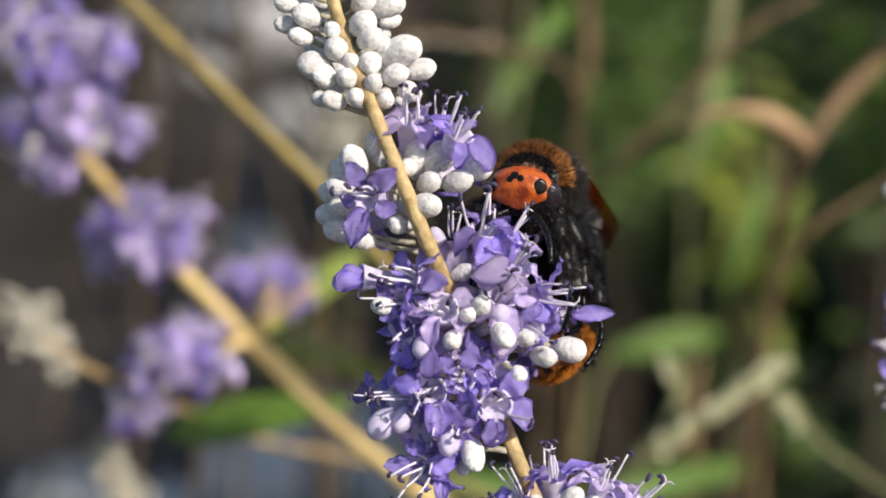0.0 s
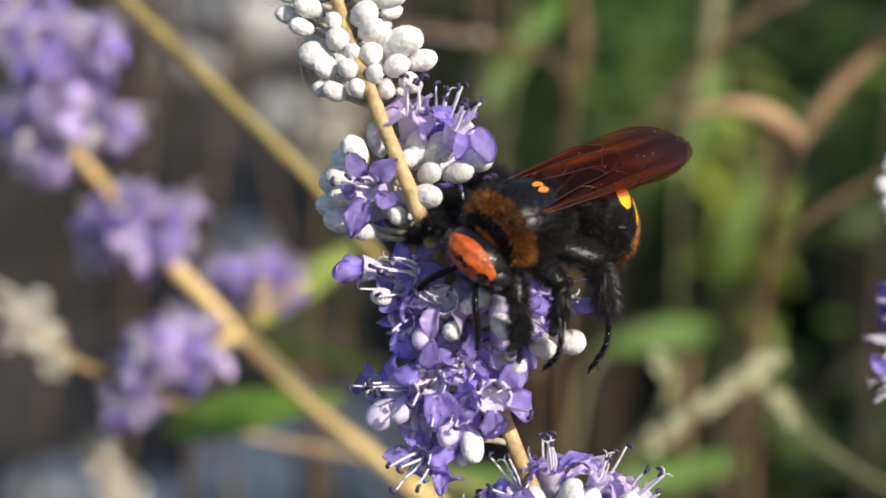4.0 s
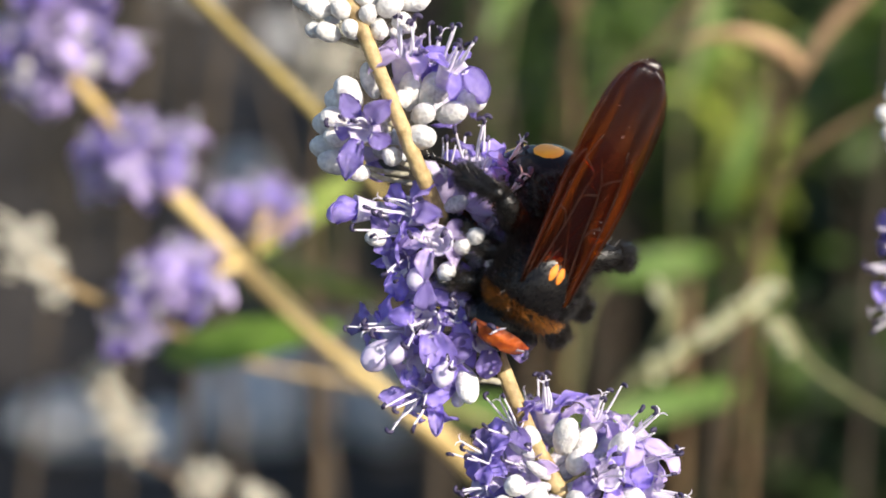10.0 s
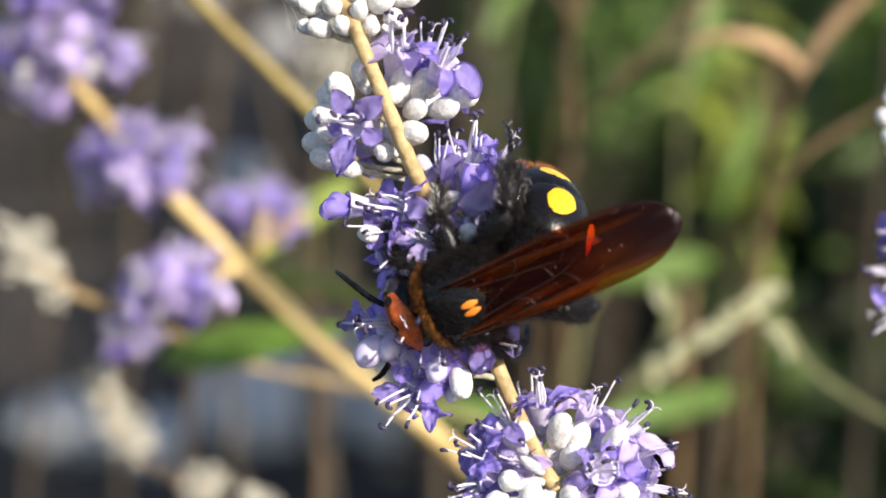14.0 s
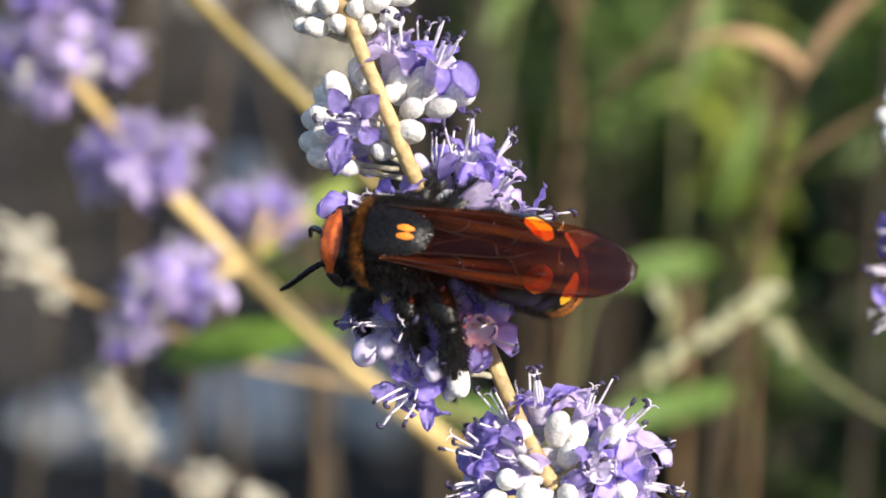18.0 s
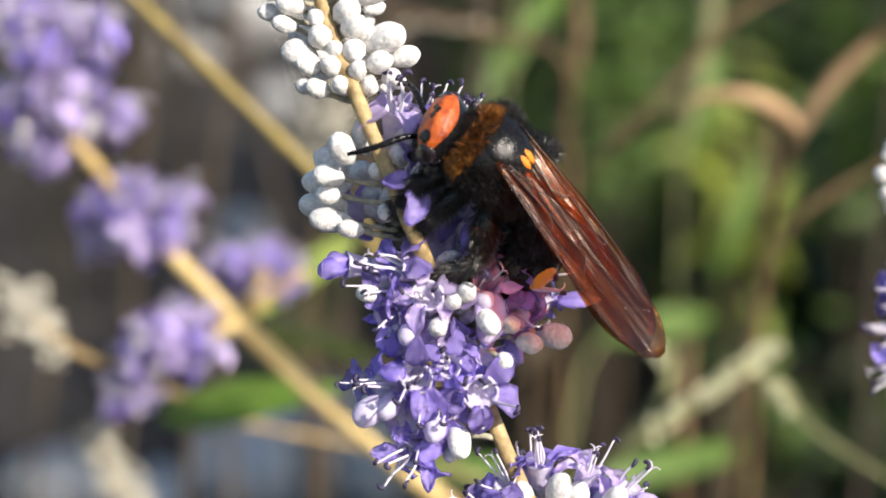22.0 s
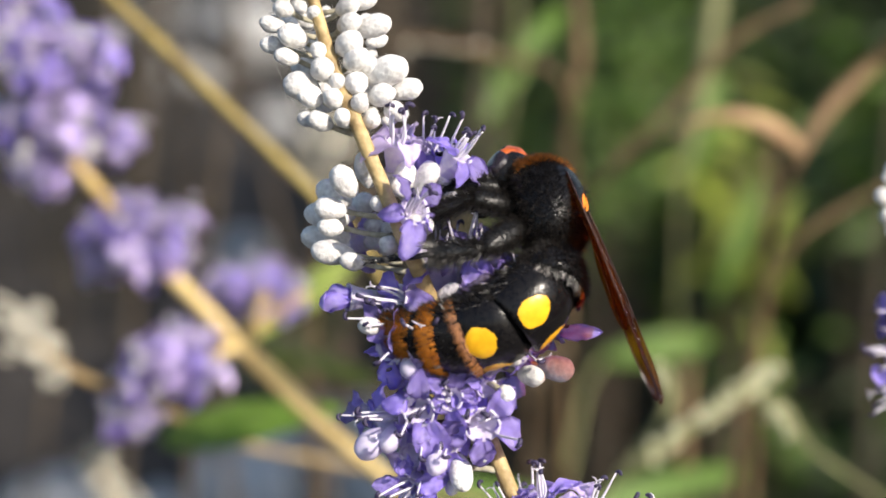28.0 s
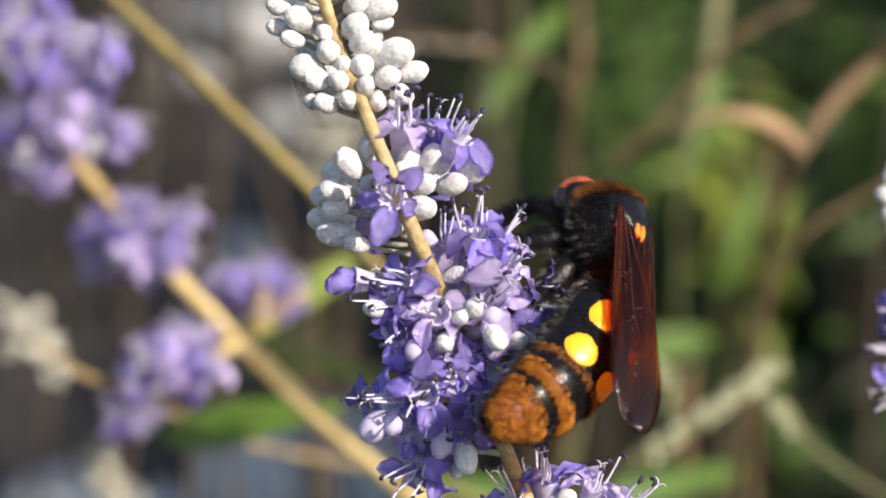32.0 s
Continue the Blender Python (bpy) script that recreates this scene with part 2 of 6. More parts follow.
def aim(place, way, roll=0.0):
    """A pose whose z axis points along way; its -y side hangs down before the roll."""
    w = Vector(way).normalized()
    up = Vector((0, 1, 0)) if abs(w.y) < 0.95 else Vector((0, 0, -1))
    side = up.cross(w).normalized()
    up = w.cross(side)
    r = Matrix((side, up, w)).transposed().to_4x4()
    return Matrix.Translation(Vector(place)) @ r @ Matrix.Rotation(radians(roll), 4, "Z")


def loft(rings, n=20, close=True, wobble=0.0):
    """Rings (x, y, z, half width, half height) along x, skinned."""
    bm = bmesh.new()
    rows = []
    for x, y, z, a, b in rings:
        row = []
        for i in range(n):
            c = 2 * math.pi * i / n
            w = 1 + wobble * noise.noise((x * 0.6, math.cos(c) * 1.5, math.sin(c) * 1.5))
            row.append(bm.verts.new((x, y + a * w * math.cos(c), z + b * w * math.sin(c))))
        rows.append(row)
    for p, q in zip(rows, rows[1:]):
        for i in range(n):
            bm.faces.new((p[i], p[(i + 1) % n], q[(i + 1) % n], q[i]))
    if close:
        bm.faces.new(rows[0])
        bm.faces.new(rows[-1])
    bmesh.ops.recalc_face_normals(bm, faces=bm.faces)
    return bm


def smooth_line(points, step=6):
    """A smooth line of (x, y, z, radius) through the given ones."""
    out = []
    p = [Vector(q) for q in points]
    way = [(b - a) / max((b - a).to_3d().length, 1e-6) for a, b in zip(p, p[1:])]
    for i in range(len(p) - 1):
        b, c = p[i], p[i + 1]
        n = (c - b).to_3d().length
        u = (way[max(i - 1, 0)] + way[i]) * 0.5 * n
        v = (way[i] + way[min(i + 1, len(way) - 1)]) * 0.5 * n
        for k in range(step):
            t = k / step
            q = b * (2 * t ** 3 - 3 * t * t + 1) + u * (t ** 3 - 2 * t * t + t) + c * (3 * t * t - 2 * t ** 3) + v * (t ** 3 - t * t)
            q[3] = b[3] + (c[3] - b[3]) * t
            out.append(q)
    out.append(p[-1])
    return out


def tube(points, n=10, step=6, wobble=0.0, into=None):
    """A round rod through points (x, y, z, radius)."""
    line = smooth_line(points, step) if step > 1 else [Vector(q) for q in points]
    bm = into or bmesh.new()
    rows = []
    side = None
    for i, q in enumerate(line):
        d = (line[min(i + 1, len(line) - 1)] - line[max(i - 1, 0)]).to_3d().normalized()
        if side is None:
            side = d.orthogonal().normalized()
        side = (side - d * side.dot(d)).normalized()
        up = d.cross(side)
        row = []
        for k in range(n):
            c = 2 * math.pi * k / n
            r = q[3] * (1 + wobble * noise.noise(Vector((i * 0.5, math.cos(c) * 2, math.sin(c) * 2 + q[0]))))
            row.append(bm.verts.new(q.to_3d() + (side * math.cos(c) + up * math.sin(c)) * r))
        rows.append(row)
    for p, q in zip(rows, rows[1:]):
        for i in range(n):
            bm.faces.new((p[i], p[(i + 1) % n], q[(i + 1) % n], q[i]))
    bm.faces.new(rows[0][::-1])
    bm.faces.new(rows[-1])
    return bm


def egg(r, length, n=14, noise_amount=0.10, seed=0.0, blunt=0.0):
    """A bud, its stalk end at 0, along z."""
    bm = bmesh.new()
    bmesh.ops.create_uvsphere(bm, u_segments=n, v_segments=max(8, n - 4), radius=1.0)
    for v in bm.verts:
        c = v.co.copy()
        w = 1 + noise_amount * noise.noise(c * 1.6 + Vector((seed, seed * 2.3, 0)))
        taper = 1 - 0.22 * (1 - c.z) * 0.5 + blunt * (1 + c.z) * 0.1
        c0 = math.atan2(c.y, c.x)
        taper *= 1 - 0.16 * max(0.0, c.z) ** 1.5 * (0.5 + 0.5 * math.cos(3 * c0 + seed)) + 0.035 * noise.noise(c * 4.5 + Vector((0, seed, 1)))
        v.co = Vector((c.x * r * w * taper, c.y * r * w * taper, (c.z + 1) * 0.5 * length * (1 + noise_amount * 0.3 * noise.noise(c + Vector((seed, 0, 5))))))
    return bm


def blade(length, width, curl, cup, twist=0.0, nx=6, ny=4, thick=0.12, neck=0.4, wave=0.0, seed=0.0):
    """A petal or leaf from the origin along y, its upper face to z."""
    bm = bmesh.new()
    rows = []
    for i in range(nx + 1):
        t = i / nx
        w = width * (neck + (1 - neck) * math.sin(min(1.0, t * 1.5) * math.pi / 2)) * math.sqrt(max(0.0, 1 - max(0.0, (t - 0.45) / 0.56) ** 2))
        a = curl * t
        y = length * (math.sin(a) / curl if abs(curl) > 1e-3 else t)
        z = -length * ((1 - math.cos(a)) / curl if abs(curl) > 1e-3 else 0)
        row = []
        for j in range(ny + 1):
            s = 2 * j / ny - 1
            tw = twist * t
            dz = cup * w * s * s * 0.5 + wave * noise.noise(Vector((s * 1.3 + seed, t * 3.0, seed)))
            row.append(bm.verts.new((w * 0.5 * s * math.cos(tw), y, z + dz + w * 0.5 * s * math.sin(tw))))
        rows.append(row)
    for p, q in zip(rows, rows[1:]):
        for i in range(ny):
            bm.faces.new((p[i], p[i + 1], q[i + 1], q[i]))
    bmesh.ops.remove_doubles(bm, verts=bm.verts, dist=0.001)
    if thick:
        bmesh.ops.solidify(bm, geom=bm.faces[:], thickness=thick)
    return bm


def mesh_of(name, bm, material):
    bm.transform(Matrix.Scale(MM, 4))
    me = bpy.data.meshes.new(name)
    bm.to_mesh(me)
    bm.free()
    me.materials.append(material)
    me.shade_smooth()
    return me


def merged(name, pieces, material):
    """One mesh of several bmeshes, each with its pose."""
    bm = bmesh.new()
    for b, m in pieces:
        b.transform(m)
        me = bpy.data.meshes.new("piece")
        b.to_mesh(me)
        b.free()
        bm.from_mesh(me)
        bpy.data.meshes.remove(me)
    return mesh_of(name, bm, material)


# ---- flowers and buds of the chaste tree ----
BUDS = [mesh_of("bud", egg(1.0, 2.25 + 0.25 * i, 16, seed=i * 3.1, noise_amount=0.11), BUD) for i in range(4)]
LILAC_BUDS = [mesh_of("bud", egg(1.0, 3.0 + 0.4 * i, 16, seed=60 + i * 2.7, noise_amount=0.13, blunt=0.9), TUBE) for i in range(3)]
LONG_BUDS = [mesh_of("bud", egg(1.0, 3.0 + 0.4 * i, 16, seed=20 + i * 2.7, noise_amount=0.11, blunt=0.9), BUD) for i in range(3)]


def calyx_bm():
    return loft([(0, 0, 0, 0.35, 0.35), (0.3, 0, 0, 0.95, 0.95), (1.2, 0, 0, 1.30, 1.30), (2.2, 0, 0, 1.32, 1.32), (2.9, 0, 0, 1.42, 1.42), (2.75, 0, 0, 1.2, 1.2)], 12, True, 0.12)


def throat_bm():
    return loft([(1.8, 0, 0, 1.0, 1.0), (3.0, 0, 0, 1.22, 1.18), (4.2, 0, 0.05, 1.5, 1.4), (5.2, 0, 0.05, 1.72, 1.6), (5.9, 0, 0.0, 1.9, 1.75), (6.3, 0, 0.0, 2.05, 1.9), (6.0, 0, 0, 1.7, 1.55), (4.0, 0, 0, 0.9, 0.85)], 16, True, 0.14)


TURN = Matrix.Rotation(radians(-90), 4, "Y")
CALYX_ME = merged("flower", [(calyx_bm(), TURN)], CALYX)
TUBE_ME = merged("corolla_tube", [(throat_bm(), TURN)], TUBE)


def lobe(length, width, curl, cup, twist=0.0, wave=0.0, seed=0.0, nx=10, ny=6, thick=0.10):
    """A corolla lobe from the origin along y, its face to z: narrow at the throat, widest past the middle, with a blunt point, a creased midline and a ruffled edge."""
    bm = bmesh.new()
    rows = []
    for i in range(nx + 1):
        t = i / nx
        w = width * (0.42 + 0.58 * math.sin(min(1.0, t * 1.7) * math.pi / 2)) * max(0.02, 1 - t ** 2.7) ** 0.8
        a = curl * t
        y = length * (math.sin(a) / curl if abs(curl) > 1e-3 else t)
        z = -length * ((1 - math.cos(a)) / curl if abs(curl) > 1e-3 else 0)
        row = []
        for j in range(ny + 1):
            u = 2 * j / ny - 1
            tw = twist * t
            edge = abs(u) ** 1.6 * min(1.0, t * 2.5)
            dz = cup * w * abs(u) ** 1.4 * 0.5 * (1 - 0.9 * t * t) + wave * noise.noise(Vector((u * 1.6 + seed, t * 3.4, seed))) + 0.5 * wave * edge * math.sin(t * 12 + seed * 3 + u * 1.5) + 0.22 * wave * math.cos(u * 9 + seed)
            rag = 1 + 0.14 * edge * noise.noise(Vector((t * 7, u + seed, 2.0)))
            row.append(bm.verts.new((w * 0.5 * u * rag * math.cos(tw), y + 0.25 * edge * wave * noise.noise(Vector((u * 2, t * 5, seed + 4))), z + dz + w * 0.5 * u * math.sin(tw))))
        rows.append(row)
    for p, q in zip(rows, rows[1:]):
        for i in range(ny):
            bm.faces.new((p[i], p[i + 1], q[i + 1], q[i]))
    bmesh.ops.solidify(bm, geom=bm.faces[:], thickness=thick)
    return bm


PETALS, CLOSED_PETALS = [], []
for i in range(3):
    PETALS.append([
        mesh_of("petal", lobe(5.6, 4.3, 0.5 + 0.45 * i, 0.5, 0.35 * (i - 1), 0.75, i * 5.0), PETAL),
        mesh_of("petal", lobe(3.9, 3.2, 0.7 + 0.5 * i, 0.55, 0.35, 0.6, i * 5.0 + 1), PETAL),
        mesh_of("petal", lobe(3.5, 3.0, 0.4 + 0.5 * i, 0.55, -0.35, 0.6, i * 5.0 + 2), PETAL)])
    CLOSED_PETALS.append([mesh_of("petal", lobe(a, 3.4, -1.9, 0.9, 0.5, 0.3, i * 5.0 + 3), PETAL) for a in (5.2, 4.8, 4.6)])
PALE_SUN_PETALS = []
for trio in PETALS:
    PALE_SUN_PETALS.append([])
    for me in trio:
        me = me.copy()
        me.materials[0] = PALESUNPETAL
        PALE_SUN_PETALS[-1].append(me)


def filament(seed, length, fork=False):
    r = random.Random(seed)
    bend = r.uniform(-0.9, 0.9)
    pts = [(0, 0, 3.5, 0.21), (0.2 * bend, 0.3, 5.5, 0.20), (0.5 * bend, 0.8, 5 + length * 0.5, 0.18), (bend * 1.1, r.uniform(0.4, 1.8), 5.5 + length, 0.13)]
    bm = tube(pts, 6, 3)
    if fork:
        e = Vector(pts[-1][:3])
        for s in (-1, 1):
            tube([(*e, 0.12), (*(e + Vector((0.4 * s, 0.1, 0.5))), 0.10), (*(e + Vector((0.9 * s, 0, 0.6))), 0.05)], 5, 2, into=bm)
    return bm, Vector(pts[-1][:3])


FILAMENTS = []
for i in range(5):
    bm, e = filament(40 + i, 3.2 + 0.6 * i)
    hook = [(*(e + Vector((0.45 * (1 - math.cos(c)) - 0.1, 0.1 * i - 0.2, 0.45 * math.sin(c)))), 0.30 - 0.05 * abs(c - 1.4)) for c in (-0.7, 0.2, 1.1, 2.0, 2.9)]
    FILAMENTS.append((mesh_of("stamen", bm, FILAMENT), mesh_of("anther", tube(hook, 7, 2), ANTHER)))
STYLE_ME = mesh_of("style", filament(77, 4.6, True)[0], FILAMENT)


def flower(parent, face, way, roll=0, kind=0, size=1.0, stamens=4, seed=0, petals=PETALS, free=0.3):
    """An open two-lipped flower; face is the middle of its mouth; free: how far chance may turn it."""
    r = random.Random(seed * 17 + 3)
    w = (Vector(way).normalized() + Vector((r.gauss(0, 0.3), r.gauss(0, 0.3), r.gauss(0, 0.2))) * free).normalized()
    roll += r.uniform(-60, 60) * free
    m = aim(Vector(face) - w * 6.3 * size, w, roll) @ Matrix.Scale(size, 4)
    f = placed("flower", CALYX_ME, parent, "", m)
    placed("corolla_tube", TUBE_ME, f, "pale lilac tube")
    shut = petals is CLOSED_PETALS
    for k, turn, tip in ((0, 180, -0.1), (1, 112, 0.1), (1, 248, 0.1), (2, 38, 0.3), (2, 322, 0.3)):
        turn += r.uniform(-12, 12)
        lift = 68 if shut else tip * 60 + r.uniform(-38, 34)
        a = Matrix.Translation((0, 0, 6.0)) @ Matrix.Rotation(radians(turn), 4, "Z") @ Matrix.Translation((0, 1.45, 0)) @ Matrix.Rotation(radians(lift), 4, "X") @ Matrix.Rotation(radians(r.uniform(-26, 26)), 4, "Y") @ Matrix.Scale(r.uniform(0.88, 1.18), 4)
        placed("petal", petals[(kind + r.randrange(2)) % 3][k], f, "", a)
    for i in range(stamens):
        fi, an = FILAMENTS[r.randrange(5)]
        a = Matrix.Rotation(radians(90 * i + r.uniform(-30, 30)), 4, "Z") @ Matrix.Translation((0.45, 0.45, 0)) @ Matrix.Rotation(radians(r.uniform(-10, 14)), 4, "X")
        placed("stamen", fi, f, "white filament", a)
        placed("anther", an, f, "dark violet anther", a)
    if stamens > 1:
        placed("style", STYLE_ME, f, "", Matrix.Rotation(radians(r.uniform(0, 360)), 4, "Z"))
    return f


def bud(parent, place, way, r=1.5, long=False, seed=0, lilac=False):
    me = (LILAC_BUDS if lilac else LONG_BUDS if long else BUDS)[seed % (3 if long or lilac else 4)]
    h = (3.2 if long else 2.2) * r * 0.5
    return placed("bud", me, parent, "", aim(Vector(place) - Vector(way).normalized() * h, way, seed * 50) @ Matrix.Scale(r, 4))


# ---- the flower spike in focus ----
PIVOT = Vector((13.80, -28.80, 0))
spike = tagged(new("flower_spike"), "upright chaste tree spike with white felted buds and violet flowers", "flower spike")
spike.matrix_world = PLANE @ metres(Matrix.Translation(PIVOT))


def on(x, y, z=0.0):
    """A place of the flower's plane in the spike's own space."""
    return Vector((x, y, z)) - PIVOT


AXIS = [(-19.80, 42.07, 2, 0.45), (-17.93, 36.07, 4, 0.68), (-16.35, 30.22, 5.0, 0.85), (-14.47, 24.22, 4.5, 0.90), (-11.10, 15.97, 6.0, 0.95), (-6.60, 5.17, 7.5, 1.03), (-3.60, -2.02, 7.0, 1.03), (-1.20, -7.27, 4.5, 1.03),
        (3.15, -16.27, 0, 1.08), (6.30, -25.27, 2.0, 1.08), (10.65, -35.77, 4.0, 1.12), (14.85, -43.65, 6.5, 1.22), (19.20, -52.42, 4.0, 1.35)]
part("stem", tube([(*on(x, y, z), r) for x, y, z, r in AXIS], 14, 8, 0.12), STEM, spike, "straw-coloured woody stem")
foot = (PLANE @ metres(Matrix.Translation(PIVOT))).inverted() @ Vector((0.06, 0.42, -0.02)) * 1000
low = on(*AXIS[-1][:3])
part("lower_stem", tube([(*low, 1.5), (*(low + Vector((9, -22, -3))), 1.7), (*low.lerp(foot, 0.4), 2.2), (*foot, 3.0)], 10, 8), STEM, spike)


def axis_at(y):
    """The stem's middle at a height."""
    for a, b in zip(AXIS, AXIS[1:]):
        if b[1] <= y <= a[1]:
            t = (a[1] - y) / (a[1] - b[1])
            return Vector((a[0] + (b[0] - a[0]) * t, y, a[2] + (b[2] - a[2]) * t))
    return Vector(AXIS[-1][:3])


def cluster(buds, reach=9.0, depth=1.0, lift=0.25, backs=False):
    """Buds (x, y, radius) on the rounded front of a whorl, and a few behind; each points away from the stem."""
    made = []
    for i, (x, y, r) in enumerate(buds):
        c = axis_at(y - 0.8)
        dx = x - c.x
        z = depth * math.sqrt(max(2.5, reach * reach - dx * dx)) * 0.55
        way = Vector((dx, lift * 6, z))
        r *= 1.04
        made.append(bud(spike, on(x, y, z), way, r, (i * 7) % 5 == 0, i))
        if backs:
            made.append(bud(spike, on(c.x - dx * 0.8, y + 1.0, -z * 0.9), Vector((-dx, 2, -z)), r * 0.85, False, i + 1))
        st = c + Vector((dx * 0.15, -0.6, z * 0.15 - 4.5))
        b = on(x, y, z) - way.normalized() * r
        part("pedicel", tube([(*(st - PIVOT), 0.42), (*(st.lerp(b + PIVOT, 0.6) - PIVOT + Vector((0, -0.2, -0.6))), 0.36), (*b, 0.42)], 6, 3), PEDICEL, spike)
    return made


# bud whorls at the top
cluster([(-19.72, 27.97, 1.55), (-22.35, 26.85, 1.3), (-22.05, 29.47, 1.3), (-20.10, 25.12, 1.25), (-16.20, 25.95, 1.3), (-9.75, 29.17, 1.5), (-12.60, 29.47, 1.5), (-12.90, 31.57, 1.4), (-20.93, 31.57, 1.3),
         (-16.80, 30.82, 1.1), (-10.80, 32.70, 1.3), (-19.05, 34.20, 1.3), (-14.55, 34.95, 1.4), (-21.30, 34.57, 1.2), (-16.05, 37.57, 1.3), (-19.05, 38.70, 1.2)], 8.5, backs=True)
cluster([(-18.60, 21.38, 1.8), (-17.10, 19.88, 1.6), (-14.10, 19.50, 1.45), (-11.03, 18.75, 1.35), (-11.47, 21.60, 1.7), (-8.17, 23.10, 1.95), (-8.40, 20.02, 1.6), (-5.47, 20.85, 1.6), (-6.52, 18.22, 1.3),
         (-9.38, 16.80, 1.25), (-12.82, 17.02, 1.25), (-15.67, 16.57, 1.4), (-17.77, 17.02, 1.2), (-12.45, 26.70, 1.9), (-11.70, 24.68, 1.7), (-15.67, 23.47, 1.5), (-9.90, 24.07, 1.35), (-13.80, 21.82, 1.2)], 9.5, backs=True)

# the loose second whorl; the wasp pulls its front flower round the stem, and the rest gives way a little
WHORL_AT = on(*axis_at(6.45).xy, 0.0)
WHORL_AXIS = Vector((-0.36, 0.93, 0.0)).normalized()
loose = []
loose += [(ob, 0.12) for ob in cluster([(-15.22, 5.55, 1.5), (-14.85, 3.07, 1.4), (-3.82, 6.00, 1.6), (-0.45, 6.15, 1.6), (-7.57, 0.53, 1.35), (-14.10, -0.38, 1.6), (-11.85, -1.57, 1.3), (-8.70, 5.77, 1.2), (-6.30, 8.03, 1.3)], 10.0)]
for i, (x, y, z, way, size) in enumerate([
        (-13.35, 8.92, 5.0, (-0.55, 0.65, 0.5), 1.75), (-10.35, 10.42, 3.0, (-0.2, 0.9, 0.4), 1.55), (-4.80, 3.00, 6.5, (0.75, 0.05, 0.6), 1.65), (2.70, 8.03, 3.0, (0.9, 0.3, 0.25), 1.7), (-5.33, 8.92, 4.0, (0.1, 0.9, 0.35), 1.6), (-2.85, 8.78, 4.5, (0.35, 0.75, 0.5), 1.55),
        (-14.55, 7.65, -2.0, (-0.8, 0.5, -0.1), 1.8), (-15.15, 4.65, -1.5, (-0.9, 0.2, 0.0), 1.85), (-15.00, 1.88, -2.0, (-0.9, 0.0, -0.1), 1.8), (-14.70, 0.53, -2.5, (-0.85, -0.2, -0.1), 1.6)]):
    loose.append((bud(spike, on(x, y, z), Vector(way), size, True, i + 3), 0.1))
for i, (x, y, z, way, roll, kind, size, stamens) in enumerate([
        (-11.70, 4.12, 9.0, (-0.3, 0.05, 0.95), 8, 0, 1.04, 3), (0.45, 12.53, 8.0, (0.45, 0.6, 0.65), 55, 0, 1.02, 6), (-2.32, 13.65, 2.5, (0.15, 0.8, 0.5), 30, 1, 0.95, 4),
        (-10.80, 1.57, -7.0, (-0.5, 0.0, -0.9), 0, 1, 0.9, 3), (0.45, 8.32, -7.0, (0.6, 0.2, -0.8), 0, 1, 0.9, 3)]):
    loose.append((flower(spike, on(x, y, z), way, roll, kind, size, stamens, 100 + i), 1.0 if i == 0 else 0.3 if i == 1 else 0.1))
for i, (x, y, z) in enumerate([(-6.30, 2.92, -5.0), (-3.15, 7.72, -7.0), (-10.05, 6.67, -7.5), (-7.05, 0.97, -6.5), (-12.90, 5.17, -5.0), (-4.42, 9.82, -5.0), (-8.92, 3.45, -8.0)]):
    loose.append((bud(spike, on(x, y, z), on(x, y, z) - on(*axis_at(y)), 1.6, i % 2 == 0, i), 0.1))
flower(spike, on(-5.92, 14.32, 4.0), (0.02, 0.95, 0.3), 170, 1, 1.2, 3, 131, PALE_SUN_PETALS)


def lip_pose(place, way):
    """A petal's pose along way, its face to the lens."""
    w = way.normalized()
    z = Vector((0.2, 0.1, 1))
    z = (z - w * z.dot(w)).normalized()
    return Matrix.Translation(place) @ Matrix((w.cross(z), w, z)).transposed().to_4x4() @ Matrix.Diagonal((0.62, 1.05, 1, 1))


def metres_to_mm(m):
    m = m.copy()
    m.translation = m.translation / MM
    return m


